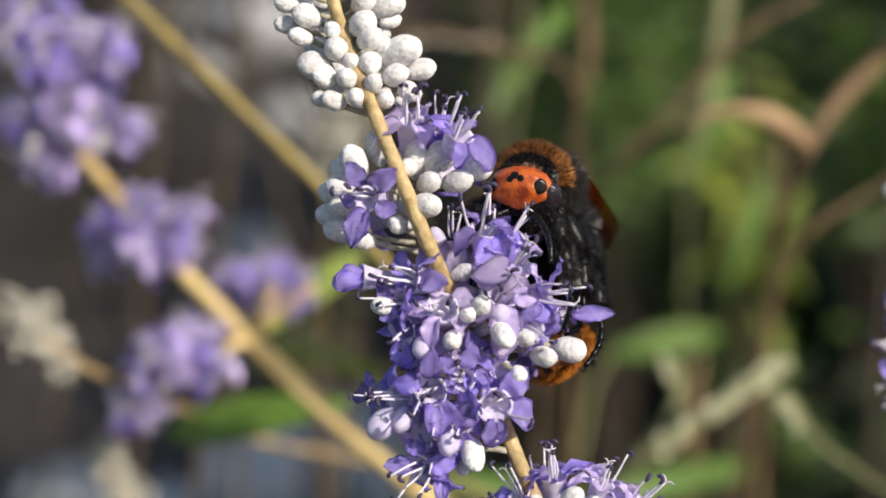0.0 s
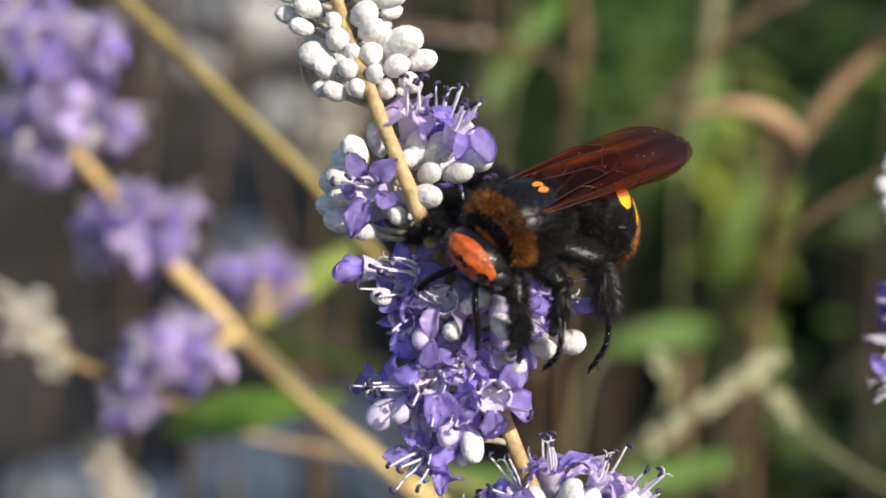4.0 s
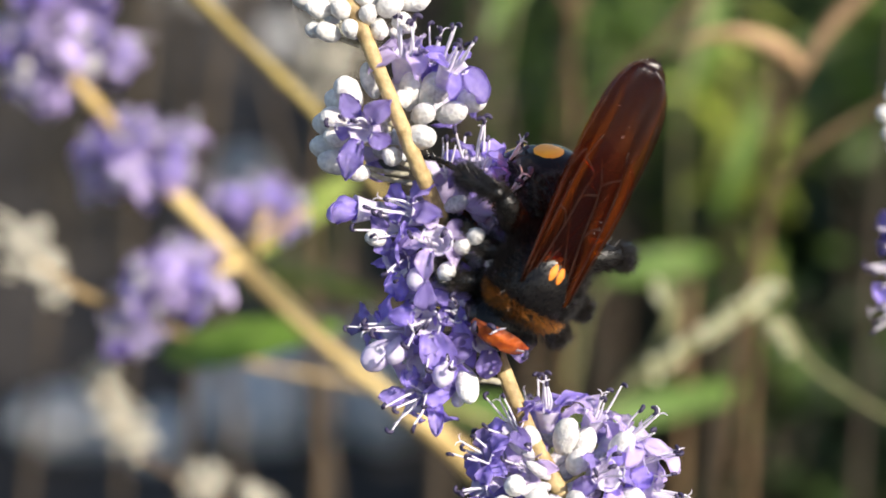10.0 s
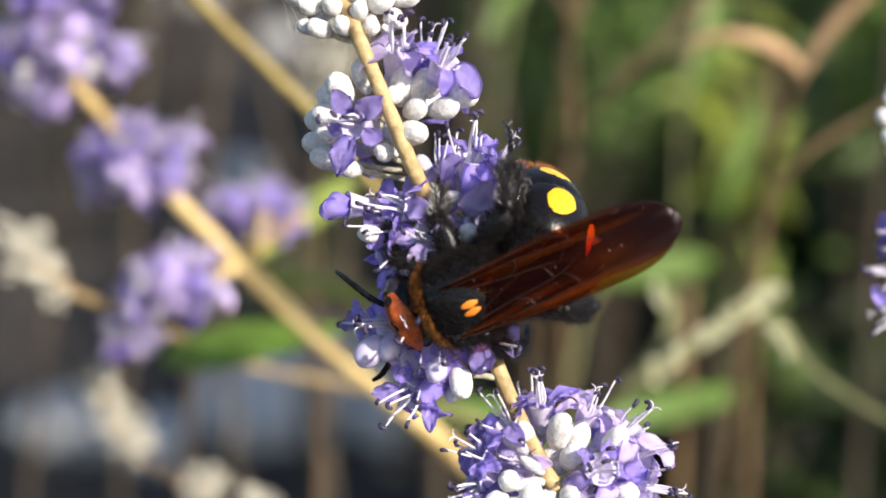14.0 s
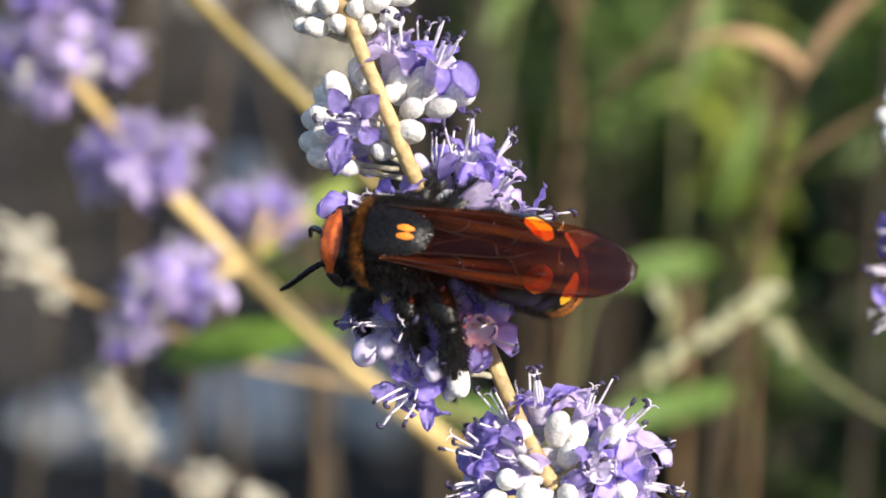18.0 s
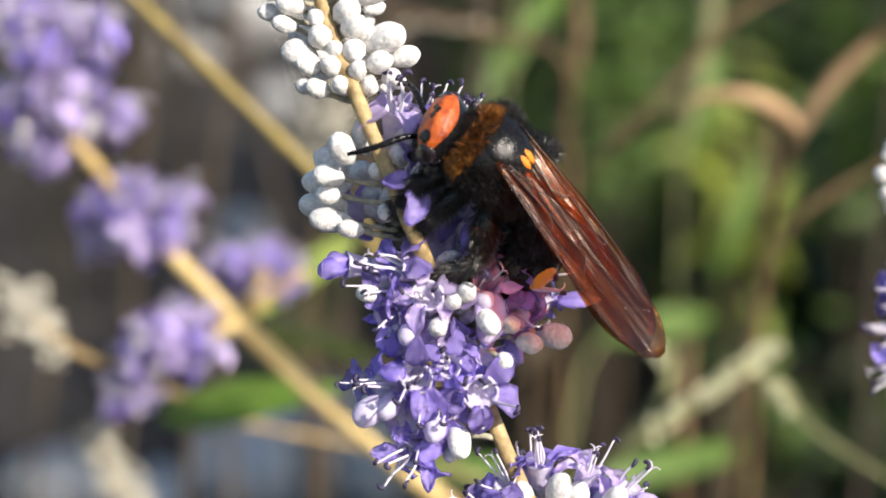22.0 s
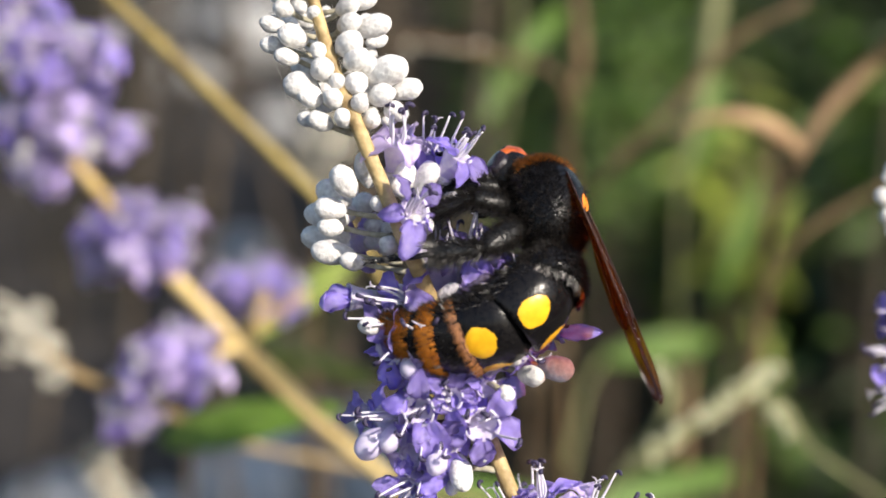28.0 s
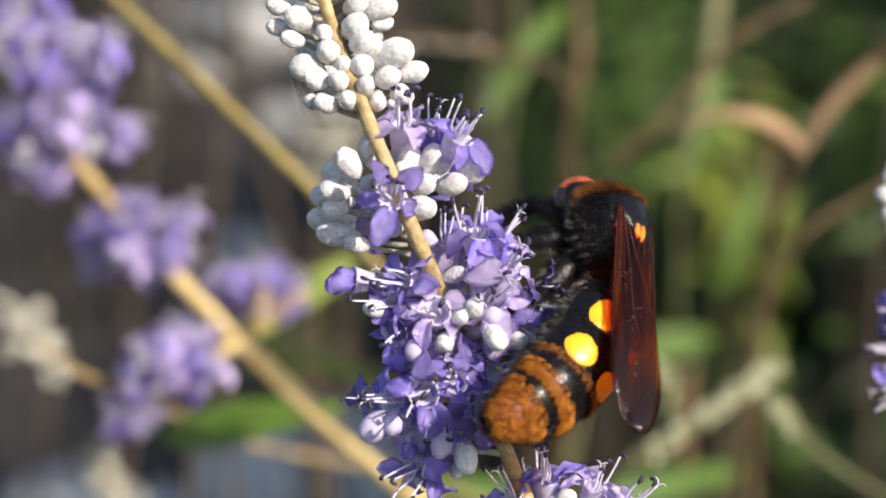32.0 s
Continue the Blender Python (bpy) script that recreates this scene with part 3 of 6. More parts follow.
# the large whorl on which the wasp feeds
for i, (x, y, z, way, roll, kind, size, stamens, tone) in enumerate([
        (-12.60, -6.38, 3.0, (-0.9, 0.05, 0.35), 0, 0, 0.85, 0, CLOSED_PETALS), (-5.85, -6.60, 6.0, (-0.75, 0.1, 0.6), 0, 0, 0.95, 4, PETALS), (-6.97, -13.20, 7.0, (-0.35, -0.3, 0.85), 12, 0, 0.92, 1, PETALS),
        (-1.72, -10.20, 9.0, (0.0, 0.35, 0.93), 60, 1, 1.0, 2, PALE_SUN_PETALS), (3.90, 0.15, 4.0, (0.25, 0.85, 0.45), 0, 0, 1.0, 4, PETALS), (8.03, -4.35, 6.0, (0.45, 0.6, 0.65), 10, 1, 1.05, 3, PALE_SUN_PETALS),
        (11.62, -8.85, 4.0, (0.8, 0.1, 0.55), 10, 0, 1.0, 4, PETALS), (-7.50, -22.12, 6.0, (-0.6, -0.1, 0.75), -72, 0, 1.0, 3, PETALS), (-3.15, -20.85, 9.0, (-0.05, 0.0, 1.0), 20, 1, 1.0, 3, PETALS),
        (0.90, -19.20, 8.5, (0.1, 0.15, 0.98), 40, 0, 0.85, 2, PETALS), (5.10, -22.80, 8.0, (0.25, -0.05, 0.95), 62, 0, 1.1, 3, PETALS), (-3.90, -26.85, 7.0, (-0.2, -0.5, 0.8), 0, 2, 0.85, 1, PALE_SUN_PETALS),
        (-4.65, -31.20, 6.0, (-0.45, -0.45, 0.75), 25, 0, 0.92, 4, PETALS), (-0.15, -1.35, 0.5, (0.1, 0.92, 0.2), 0, 1, 0.9, 3, PALE_SUN_PETALS), (-0.38, -13.20, 8.0, (0.05, 0.1, 0.98), 10, 1, 0.8, 0, PALE_SUN_PETALS),
        (10.12, -13.35, 5.0, (0.45, -0.35, 0.8), 20, 1, 0.85, 1, PETALS), (-5.25, -17.10, 6.5, (-0.5, -0.2, 0.8), 0, 2, 0.8, 1, PETALS), (-1.50, -17.47, 8.0, (0.0, 0.2, 0.98), 30, 0, 0.8, 1, PALE_SUN_PETALS), (3.38, -17.10, 7.5, (0.2, 0.2, 0.95), 0, 1, 0.82, 1, PETALS),
        (-7.50, -9.60, 5.5, (-0.6, 0.1, 0.75), 10, 1, 0.85, 2, PETALS), (6.15, -8.47, 7.0, (0.3, 0.4, 0.85), 20, 0, 0.95, 2, PALE_SUN_PETALS), (5.85, -18.22, 7.5, (0.4, 0.0, 0.9), 30, 2, 0.8, 0, PETALS), (0.38, -25.35, 7.0, (0.0, -0.3, 0.95), 20, 1, 0.85, 2, PETALS),
        (7.88, -0.60, 3.0, (0.5, 0.7, 0.4), 20, 1, 0.9, 3, PETALS), (-10.50, -21.97, 3.0, (-0.9, -0.05, 0.3), -80, 0, 0.8, 1, PETALS), (-2.25, -6.60, 5.0, (-0.1, 0.6, 0.75), 0, 2, 0.75, 0, PALE_SUN_PETALS),
        (10.20, -14.92, -5.0, (0.7, 0.0, -0.7), 0, 0, 1.0, 2, PETALS), (4.95, -8.92, -7.0, (0.3, 0.4, -0.9), 0, 1, 1.0, 2, PETALS), (-4.05, -14.92, -7.0, (-0.5, 0.1, -0.85), 0, 1, 1.0, 2, PETALS),
        (1.20, -2.17, -5.5, (0.1, 0.7, -0.7), 0, 2, 1.0, 2, PETALS), (4.95, -19.43, -6.0, (0.3, -0.2, -0.9), 0, 0, 1.0, 2, PETALS)]):
    small = size < 0.84 and tone is not CLOSED_PETALS
    flower(spike, on(x, y, z - (2.5 if small else 0.0)), way, roll, kind, size * (1.0 if small else 1.1), stamens, 200 + i, tone)
for i, (x, y, z, way, size, long) in enumerate([
        (-0.38, -14.32, 9.0, (0.1, -0.1, 0.98), 1.6, False), (3.15, -9.97, 8.0, (0.35, 0.3, 0.85), 1.65, False), (5.85, -13.35, 8.0, (0.35, -0.5, 0.8), 1.6, True), (-4.12, -15.22, 7.5, (-0.3, -0.5, 0.8), 1.6, True),
        (-9.15, -25.20, 6.0, (-0.5, -0.5, 0.7), 2.0, True), (2.25, -28.72, 6.0, (0.15, -0.75, 0.6), 1.75, True), (15.00, -15.75, 3.0, (0.9, -0.1, 0.4), 1.95, True), (11.10, -16.50, 5.0, (0.6, -0.1, 0.75), 1.75, False),
        (8.17, -18.75, 7.0, (0.45, -0.2, 0.85), 1.45, False), (5.17, -26.47, 5.0, (0.4, -0.6, 0.6), 1.4, False), (1.20, -30.60, 4.5, (0.0, -0.8, 0.5), 1.25, False), (-9.07, -10.12, 6.0, (-0.7, 0.1, 0.7), 1.5, False),
        (5.55, -11.10, 7.0, (0.3, 0.3, 0.9), 1.5, True), (1.50, -11.10, 8.0, (0.2, 0.3, 0.9), 1.4, False), (-0.75, -26.85, 7.0, (-0.1, -0.6, 0.8), 1.7, True), (8.62, -14.10, 6.0, (0.5, 0.0, 0.85), 1.5, False),
        (-6.75, -24.60, 6.5, (-0.3, -0.6, 0.7), 1.6, True), (-2.25, -2.10, 1.0, (-0.3, 0.8, 0.5), 1.4, True)]):
    bud(spike, on(x, y, z), Vector(way), size * 0.9, long, i, i in (3, 4, 12, 14, 16, 17))
    c = axis_at(y + 1.5) - PIVOT
    b = on(x, y, z) - Vector(way).normalized() * size
    part("pedicel", tube([(*c.lerp(b, 0.12), 0.5), (*(c.lerp(b, 0.6) + Vector((0, 0.5, -0.4))), 0.42), (*b, 0.5)], 6, 3), PEDICEL, spike)

# long lower lips that hang out of the whorl
for face, way, kind, size, a, b in (((-3.15, -29.77, 6.0), (-0.3, -0.45, 0.85), 0, 0.8, (-2.25, -30.52, 6.0), (0.16, -1.0, 0.1)), ((14.10, -11.32, 2.0), (0.85, -0.1, 0.5), 1, 0.8, (15.45, -11.17, 2.0), (1.0, 0.05, 0.1))):
    f = flower(spike, on(*face), way, 0, kind, size, 1 - kind, 260 + kind)
    placed("petal", PETALS[0][0], f, "", Matrix.Translation(Vector((0, 0, 0))) @ (metres_to_mm(f.matrix_basis).inverted() @ lip_pose(on(*a), Vector(b))))

# the lower whorl
for i, (x, y, z, way, roll, kind, size, stamens, tone) in enumerate([
        (8.32, -34.65, 4.0, (-0.45, 0.75, 0.45), 0, 0, 0.95, 3, PETALS), (4.72, -38.77, 4.0, (-0.8, 0.35, 0.5), 0, 0, 0.95, 4, PETALS), (3.97, -43.27, 5.0, (-0.85, 0.0, 0.5), 0, 1, 0.95, 4, PETALS), (12.97, -32.40, 2.0, (0.1, 0.93, 0.3), 175, 0, 1.0, 3, PETALS),
        (19.35, -33.15, 4.0, (0.2, 0.93, 0.35), 175, 0, 0.9, 3, PALE_SUN_PETALS), (24.45, -35.92, 4.0, (0.55, 0.7, 0.45), 20, 0, 1.1, 3, PALE_SUN_PETALS), (26.85, -39.52, 4.0, (0.8, 0.25, 0.5), 20, 0, 1.0, 3, PETALS), (27.60, -43.27, 4.0, (0.9, -0.05, 0.45), 20, 2, 1.0, 4, PALE_SUN_PETALS),
        (20.47, -40.65, 8.5, (0.15, 0.3, 0.93), 20, 0, 1.1, 3, PETALS), (10.35, -39.52, 6.0, (-0.25, 0.45, 0.85), 0, 1, 0.85, 2, PALE_SUN_PETALS), (6.22, -46.65, 7.0, (-0.45, -0.1, 0.85), 0, 2, 1.0, 3, PETALS), (19.72, -45.90, 8.0, (0.3, -0.1, 0.9), 0, 1, 1.0, 3, PALE_SUN_PETALS),
        (24.60, -47.40, 6.0, (0.6, -0.2, 0.75), 0, 0, 1.0, 3, PETALS), (11.10, -49.27, 8.0, (-0.1, -0.3, 0.95), 0, 0, 1.0, 2, PALE_SUN_PETALS), (17.10, -50.77, 7.0, (0.1, -0.4, 0.9), 0, 0, 1.0, 2, PETALS),
        (11.70, -34.42, -4.0, (-0.2, 0.8, -0.5), 0, 0, 1.0, 3, PETALS), (22.20, -38.92, -6.0, (0.5, 0.4, -0.8), 0, 0, 1.0, 2, PETALS), (7.20, -41.17, -6.0, (-0.6, 0.3, -0.8), 0, 0, 1.0, 2, PETALS)]):
    flower(spike, on(x, y, z), way, roll, kind, size, stamens, 300 + i, tone)
for i, (x, y, z, way, size, long) in enumerate([
        (8.70, -42.15, 8.5, (-0.2, 0.3, 0.93), 1.6, False), (11.47, -43.88, 9.0, (0.0, -0.5, 0.85), 1.7, True), (15.22, -36.67, 5.0, (0.15, 0.8, 0.5), 1.7, True), (22.20, -37.42, 6.0, (0.5, 0.6, 0.6), 1.65, False), (16.72, -39.52, 6.0, (0.2, 0.6, 0.75), 1.5, True),
        (7.35, -44.77, 8.0, (-0.4, 0.0, 0.9), 1.5, True), (16.35, -44.02, 8.0, (0.2, 0.1, 0.95), 1.5, False), (17.85, -37.27, 4.0, (0.2, 0.85, 0.4), 1.5, True), (11.10, -37.27, 4.0, (-0.3, 0.8, 0.5), 1.4, True), (23.85, -44.02, 6.0, (0.7, 0.0, 0.7), 1.5, True), (13.35, -47.40, 9.0, (0.0, -0.2, 0.95), 1.6, False)]):
    bud(spike, on(x, y, z), Vector(way), size, long, i)

# crowded calyces round the stem inside the whorls
r = random.Random(21)
GREY_BUDS = [mesh_of("calyx", egg(1.0, 3.0 + 0.4 * i, 14, 0.16, 50 + i * 2.7, 0.5), CALYX) for i in range(3)]
for top, low, count, reach in ((-5.92, -24.30, 26, 3.2), (-38.92, -48.30, 26, 4.6)):
    for i in range(count):
        y = low + (top - low) * (i + r.random()) / count
        a = r.choice((0, math.pi)) + r.uniform(-0.95, 0.95)
        d = Vector((math.cos(a), r.uniform(-0.2, 0.7), math.sin(a) * 0.9)).normalized()
        placed("calyx", GREY_BUDS[i % 3], spike, "", aim(axis_at(y) - PIVOT + d * 0.6, d, r.uniform(0, 360)) @ Matrix.Diagonal((r.uniform(0.8, 1.15), r.uniform(0.8, 1.15), reach / 3.4 * r.uniform(0.8, 1.3), 1)))

# spider silk between the upper buds
r = random.Random(5)
for i in range(16):
    a = on(r.uniform(-24, -4), r.uniform(20, 33), r.uniform(0, 5))
    b = a + Vector((r.uniform(-2, 5), r.uniform(-11, -4), r.uniform(-2, 2)))
    part("silk_thread", tube([(*a, 0.02), (*(a.lerp(b, 0.5) + Vector((r.uniform(-.6, .6), -0.3, 0))), 0.02), (*b, 0.02)], 3, 4), SILK, spike)


# ---- the wasp; x forward, y to its left, z its back, in millimetres ----
wasp = tagged(new("mammoth_wasp"), "large hairy black wasp with orange head and yellow abdomen spots", "wasp")


def shell(rings, u, v):
    """A place on lofted rings and its outward way; u along, v radians round from its left side."""
    f = u * (len(rings) - 1)
    i = min(int(f), len(rings) - 2)
    t = f - i
    x, y, z, a, b = (p + (q - p) * t for p, q in zip(rings[i], rings[i + 1]))
    way = Vector((0, math.cos(v) / max(a, 0.1), math.sin(v) / max(b, 0.1))).normalized()
    slope = (rings[i + 1][3] - rings[i][3]) / ((rings[i + 1][0] - rings[i][0]) or 1)
    way = (way - Vector((slope * 0.7, 0, 0))).normalized()
    return Vector((x, y + a * math.cos(v), z + b * math.sin(v))), way


def fur(spots, length, lean, r, thick=0.05, spread=0.5):
    """Hairs: slender three-sided spikes out of the given places."""
    verts, faces = [], []
    for p, w in spots:
        d = (w + lean + Vector((r.gauss(0, spread), r.gauss(0, spread), r.gauss(0, spread))) * 0.6).normalized()
        h = length * r.uniform(0.5, 1.25)
        s = d.orthogonal().normalized() * thick
        u = d.cross(s)
        k = len(verts)
        e = p + d * h + lean * h * 0.25
        verts += [p + s - w * 0.1, p - s * 0.5 + u * 0.87 - w * 0.1, p - s * 0.5 - u * 0.87 - w * 0.1, e]
        faces += [(k, k + 1, k + 3), (k + 1, k + 2, k + 3), (k + 2, k, k + 3)]
    return verts, faces


def furred(name, verts, faces, material, parent, label):
    ob = placed(name, soup(name, verts, faces, material, MM), parent, label)
    return tagged(ob, kind="stuff")


def spot(rings, u0, v0, du, dv, lift=0.07, n=14, m=4):
    """A raised oval patch that follows a lofted surface."""
    bm = bmesh.new()
    rows = []
    for k in range(m + 1):
        f = k / m
        rows.append([])
        for i in range(n):
            c = 2 * math.pi * i / n
            p, w = shell(rings, min(0.99, max(0.01, u0 + du * f * math.cos(c) * (1 + 0.12 * math.sin(2 * c + v0)))), v0 + dv * f * math.sin(c))
            rows[-1].append(bm.verts.new(p + w * (lift if k < m else -0.05)))
    for p, q in zip(rows, rows[1:]):
        for i in range(n):
            bm.faces.new((p[i], p[(i + 1) % n], q[(i + 1) % n], q[i]))
    bmesh.ops.remove_doubles(bm, verts=bm.verts, dist=0.0005)
    bmesh.ops.recalc_face_normals(bm, faces=bm.faces)
    return bm


hr = random.Random(11)
THORAX = [(6.0, 0, -0.6, 2.2, 2.0), (5.4, 0, -0.2, 4.2, 3.6), (4.0, 0, 0.1, 5.3, 4.6), (2.0, 0, 0.3, 5.8, 5.1), (0, 0, 0.3, 5.8, 5.2), (-2.5, 0, 0.1, 5.5, 4.9), (-4.8, 0, -0.3, 4.8, 4.2), (-6.4, 0, -0.8, 3.4, 3.0), (-7.2, 0, -1.2, 1.6, 1.6)]
thorax = part("thorax", loft(THORAX, 36, True), PUNCTATE, wasp, "glossy black thorax")
part("scutum_plate", spot(THORAX, 0.42, math.pi / 2, 0.20, 0.62, 0.12, 28, 8), PUNCTATE, thorax, "dull black back plate")
for s in (-1, 1):
    part("orange_spot", spot(THORAX, 0.615, math.pi / 2 + s * 0.098, 0.060, 0.100, 0.14), AMBER, thorax, "orange spot")
f = [shell(THORAX, hr.uniform(0.02, 0.98), hr.uniform(0, 2 * math.pi)) for _ in range(13000)]
f = [(p, w) for p, w in f if not (w.z > 0.74 and -4.5 < p.x < 3.2) or hr.random() < 0.06]
furred("thorax_fur", *fur(f, 1.25, Vector((-0.35, 0, 0)), hr, 0.042, 0.7), BLACKHAIR, thorax, "dense black fur")
f = [shell(THORAX, hr.uniform(0.12, 0.29), hr.uniform(-0.2, math.pi + 0.2)) for _ in range(2600)]
f = [(p, w) for p, w in f if hr.random() < 0.6 + abs(p.y) * 0.1]
furred("collar_fur", *fur(f, 0.95, Vector((-0.35, 0, 0.1)), hr), COLLARHAIR, thorax, "rust-brown hair collar")

# head: pivots at the neck
HEAD = [(6.4, 0, -1.9, 1.2, 1.2), (6.1, 0, -1.6, 2.9, 2.9), (5.3, 0, -1.0, 4.5, 4.2), (4.0, 0, -0.6, 5.5, 5.0), (2.5, 0, -0.5, 5.4, 4.8), (1.0, 0, -0.6, 4.3, 3.7), (0.0, 0, -0.7, 2.8, 2.4)]
HEAD = [tuple(0.93 * v for v in ring) for ring in HEAD]
head = part("head", loft(HEAD, 36, True), BLACK, wasp, "black face with broad orange crown")
part("crown", spot(HEAD, 0.42, math.pi / 2, 0.35, 1.20, 0.15, 60, 16), ORANGE, head, "glossy orange-red crown")
for v, u, a, b in ((0.04, 0.48, 0.06, 0.15), (-0.13, 0.44, 0.055, 0.13), (0.17, 0.43, 0.05, 0.13), (0.78, 0.46, 0.13, 0.22), (-0.74, 0.42, 0.12, 0.26)):
    part("dark_mark", spot(HEAD, u, math.pi / 2 + v, a, b, 0.19, 22), BLACK, head, "small black mark")
for s in (1, -1):
    part("compound_eye", spot(HEAD, 0.47, math.pi / 2 - s * 1.32, 0.20, 0.42, 0.42, 20), EYEM, head, "dark bean-shaped eye")
    part("mandible", tube([(5.4, s * 2.6, -3.8, 0.8), (6.6, s * 2.2, -4.8, 0.65), (7.0, s * 0.8, -5.6, 0.35), (6.8, s * 0.1, -5.8, 0.12)], 8, 3), BLACK, head)
f = [shell(HEAD, hr.uniform(0.0, 0.35), hr.uniform(math.pi - 0.15, 2 * math.pi + 0.15)) for _ in range(500)] + [shell(HEAD, hr.uniform(0.3, 0.98), hr.uniform(math.pi + 0.1, 2 * math.pi - 0.1)) for _ in range(900)]
furred("face_fur", *fur(f, 1.1, Vector((0.2, 0, -0.2)), hr), BLACKHAIR, head, "black hairs on the face")
f = [shell(HEAD, hr.uniform(0.93, 0.99), hr.uniform(-0.2, math.pi + 0.2)) for _ in range(300)]
furred("nape_fur", *fur(f, 0.9, Vector((-0.3, 0, 0.2)), hr), RUSTHAIR, head, "rust hairs behind the crown")
antennae = []
for s in (1, -1):
    pts = [(0, 0, 0, 0.42), (1.2, s * 0.4, 0.5, 0.40), (2.6, s * 1.0, 0.8, 0.46), (5.0, s * 1.9, 0.5, 0.46), (7.2, s * 2.2, -0.4, 0.42), (9.0, s * 2.0, -1.6, 0.30)]
    line = smooth_line(pts, 9)
    bm = tube([(*q.to_3d(), q[3] * (0.84 if i % 4 == 0 else 0.98)) for i, q in enumerate(line)], 9, 1)
    antennae.append(part("antenna", bm, BLACK, head, "short ringed black antenna", Matrix.Translation((5.7, s * 1.5, -0.6))))

# abdomen: six rings, each hinged at the front
RINGS = [
    (4.6, [(0.8, 0, 0, 1.2, 1.2), (0.0, 0, 0, 2.4, 2.2), (-1.4, 0, 0.1, 4.0, 3.5), (-3.4, 0, 0.2, 5.0, 4.3), (-5.0, 0, 0.2, 5.3, 4.5), (-5.1, 0, 0.2, 4.6, 3.9)]),
    (7.0, [(0.9, 0, 0, 3.8, 3.3), (0.0, 0, 0.1, 4.9, 4.2), (-2.0, 0, 0.3, 5.7, 4.9), (-4.6, 0, 0.3, 6.1, 5.2), (-7.0, 0, 0.2, 6.2, 5.2), (-7.5, 0, 0.2, 6.0, 5.0), (-7.5, 0, 0.1, 5.0, 4.2)]),
    (6.2, [(0.9, 0, 0, 5.0, 4.2), (0.0, 0, 0.1, 5.8, 4.9), (-2.2, 0, 0.2, 6.1, 5.1), (-4.6, 0, 0.1, 6.0, 5.0), (-6.4, 0, 0, 5.7, 4.7), (-6.5, 0, 0, 4.8, 4.0)]),
    ] + [(4.4, [(0.9, 0, 0, 4.8, 4.0), (0.0, 0, 0, 5.4, 4.5), (-1.8, 0, 0, 5.5, 4.6), (-3.6, 0, 0, 5.2, 4.3), (-4.7, 0, -0.1, 4.8, 4.0), (-4.8, 0, -0.1, 4.0, 3.3)]),
    (3.7, [(0.8, 0, 0, 4.0, 3.4), (0.0, 0, 0, 4.6, 3.8), (-1.6, 0, 0, 4.5, 3.7), (-3.2, 0, -0.1, 4.0, 3.3), (-4.0, 0, -0.1, 3.6, 3.0), (-4.1, 0, -0.1, 2.8, 2.4)]),
    (4.0, [(0.6, 0, 0, 2.9, 2.5), (0.0, 0, 0, 3.5, 2.9), (-1.6, 0, -0.1, 3.2, 2.6), (-3.0, 0, -0.2, 2.3, 1.9), (-4.0, 0, -0.3, 1.2, 1.0), (-4.4, 0, -0.4, 0.4, 0.4)])]
segments = []
for i, (length, rings) in enumerate(RINGS):
    ob = part("abdomen_segment", loft(rings, 40, True), RUST if i == 5 else BLACK, wasp, "rust-brown tail tip" if i == 5 else "glossy black abdomen ring")
    segments.append(ob)
    if i in (1, 2):
        for s in (-1, 1):
            part("yellow_spot", spot(rings, 0.52 if i == 1 else 0.57, math.pi / 2 + s * (0.62 if i == 1 else 0.58), 0.17 if i == 1 else 0.20, 0.40 if i == 1 else 0.48, 0.06, 22), YELLOW, ob, "oval yellow spot")
    f = [shell(rings, hr.uniform(0.15, 0.9), hr.uniform(math.pi - 0.1, 2 * math.pi + 0.1)) for _ in range(1100)]
    f += [shell(rings, hr.uniform(0.15, 0.9), hr.uniform(0, math.pi)) for _ in range(1800 if i == 0 else 160)]
    if i < 3:
        f += [shell(rings, hr.uniform(0.80, 0.93), hr.uniform(-0.6, math.pi + 0.6)) for _ in range(160)]
    if i in (1, 2):
        f = [(p, w) for p, w in f if w.z < 0.1]
    furred("abdomen_fur", *fur(f, 1.2, Vector((-0.6, 0, 0)), hr), BLACKHAIR, ob, "black hairs")
    if i >= 2:
        if i in (3, 4):
            part("rust_band", loft([(x, y, z, a + 0.05, b + 0.05) for x, y, z, a, b in rings[3:5]], 28, False), RUST, ob, "rust-brown hind band")
        u0, u1, count = {2: (0.70, 0.82, 1100), 3: (0.48, 0.82, 2900), 4: (0.42, 0.82, 2500), 5: (0.1, 0.8, 1800)}[i]
        f = [shell(rings, hr.uniform(u0, u1), hr.uniform(0, 2 * math.pi)) for _ in range(count)]
        furred("fringe", *fur(f, 0.72, Vector((-1.6, 0, 0)), hr, 0.05, 0.28), GOLDHAIR if i > 2 else RUSTHAIR, ob, "rust-coloured hair fringe")


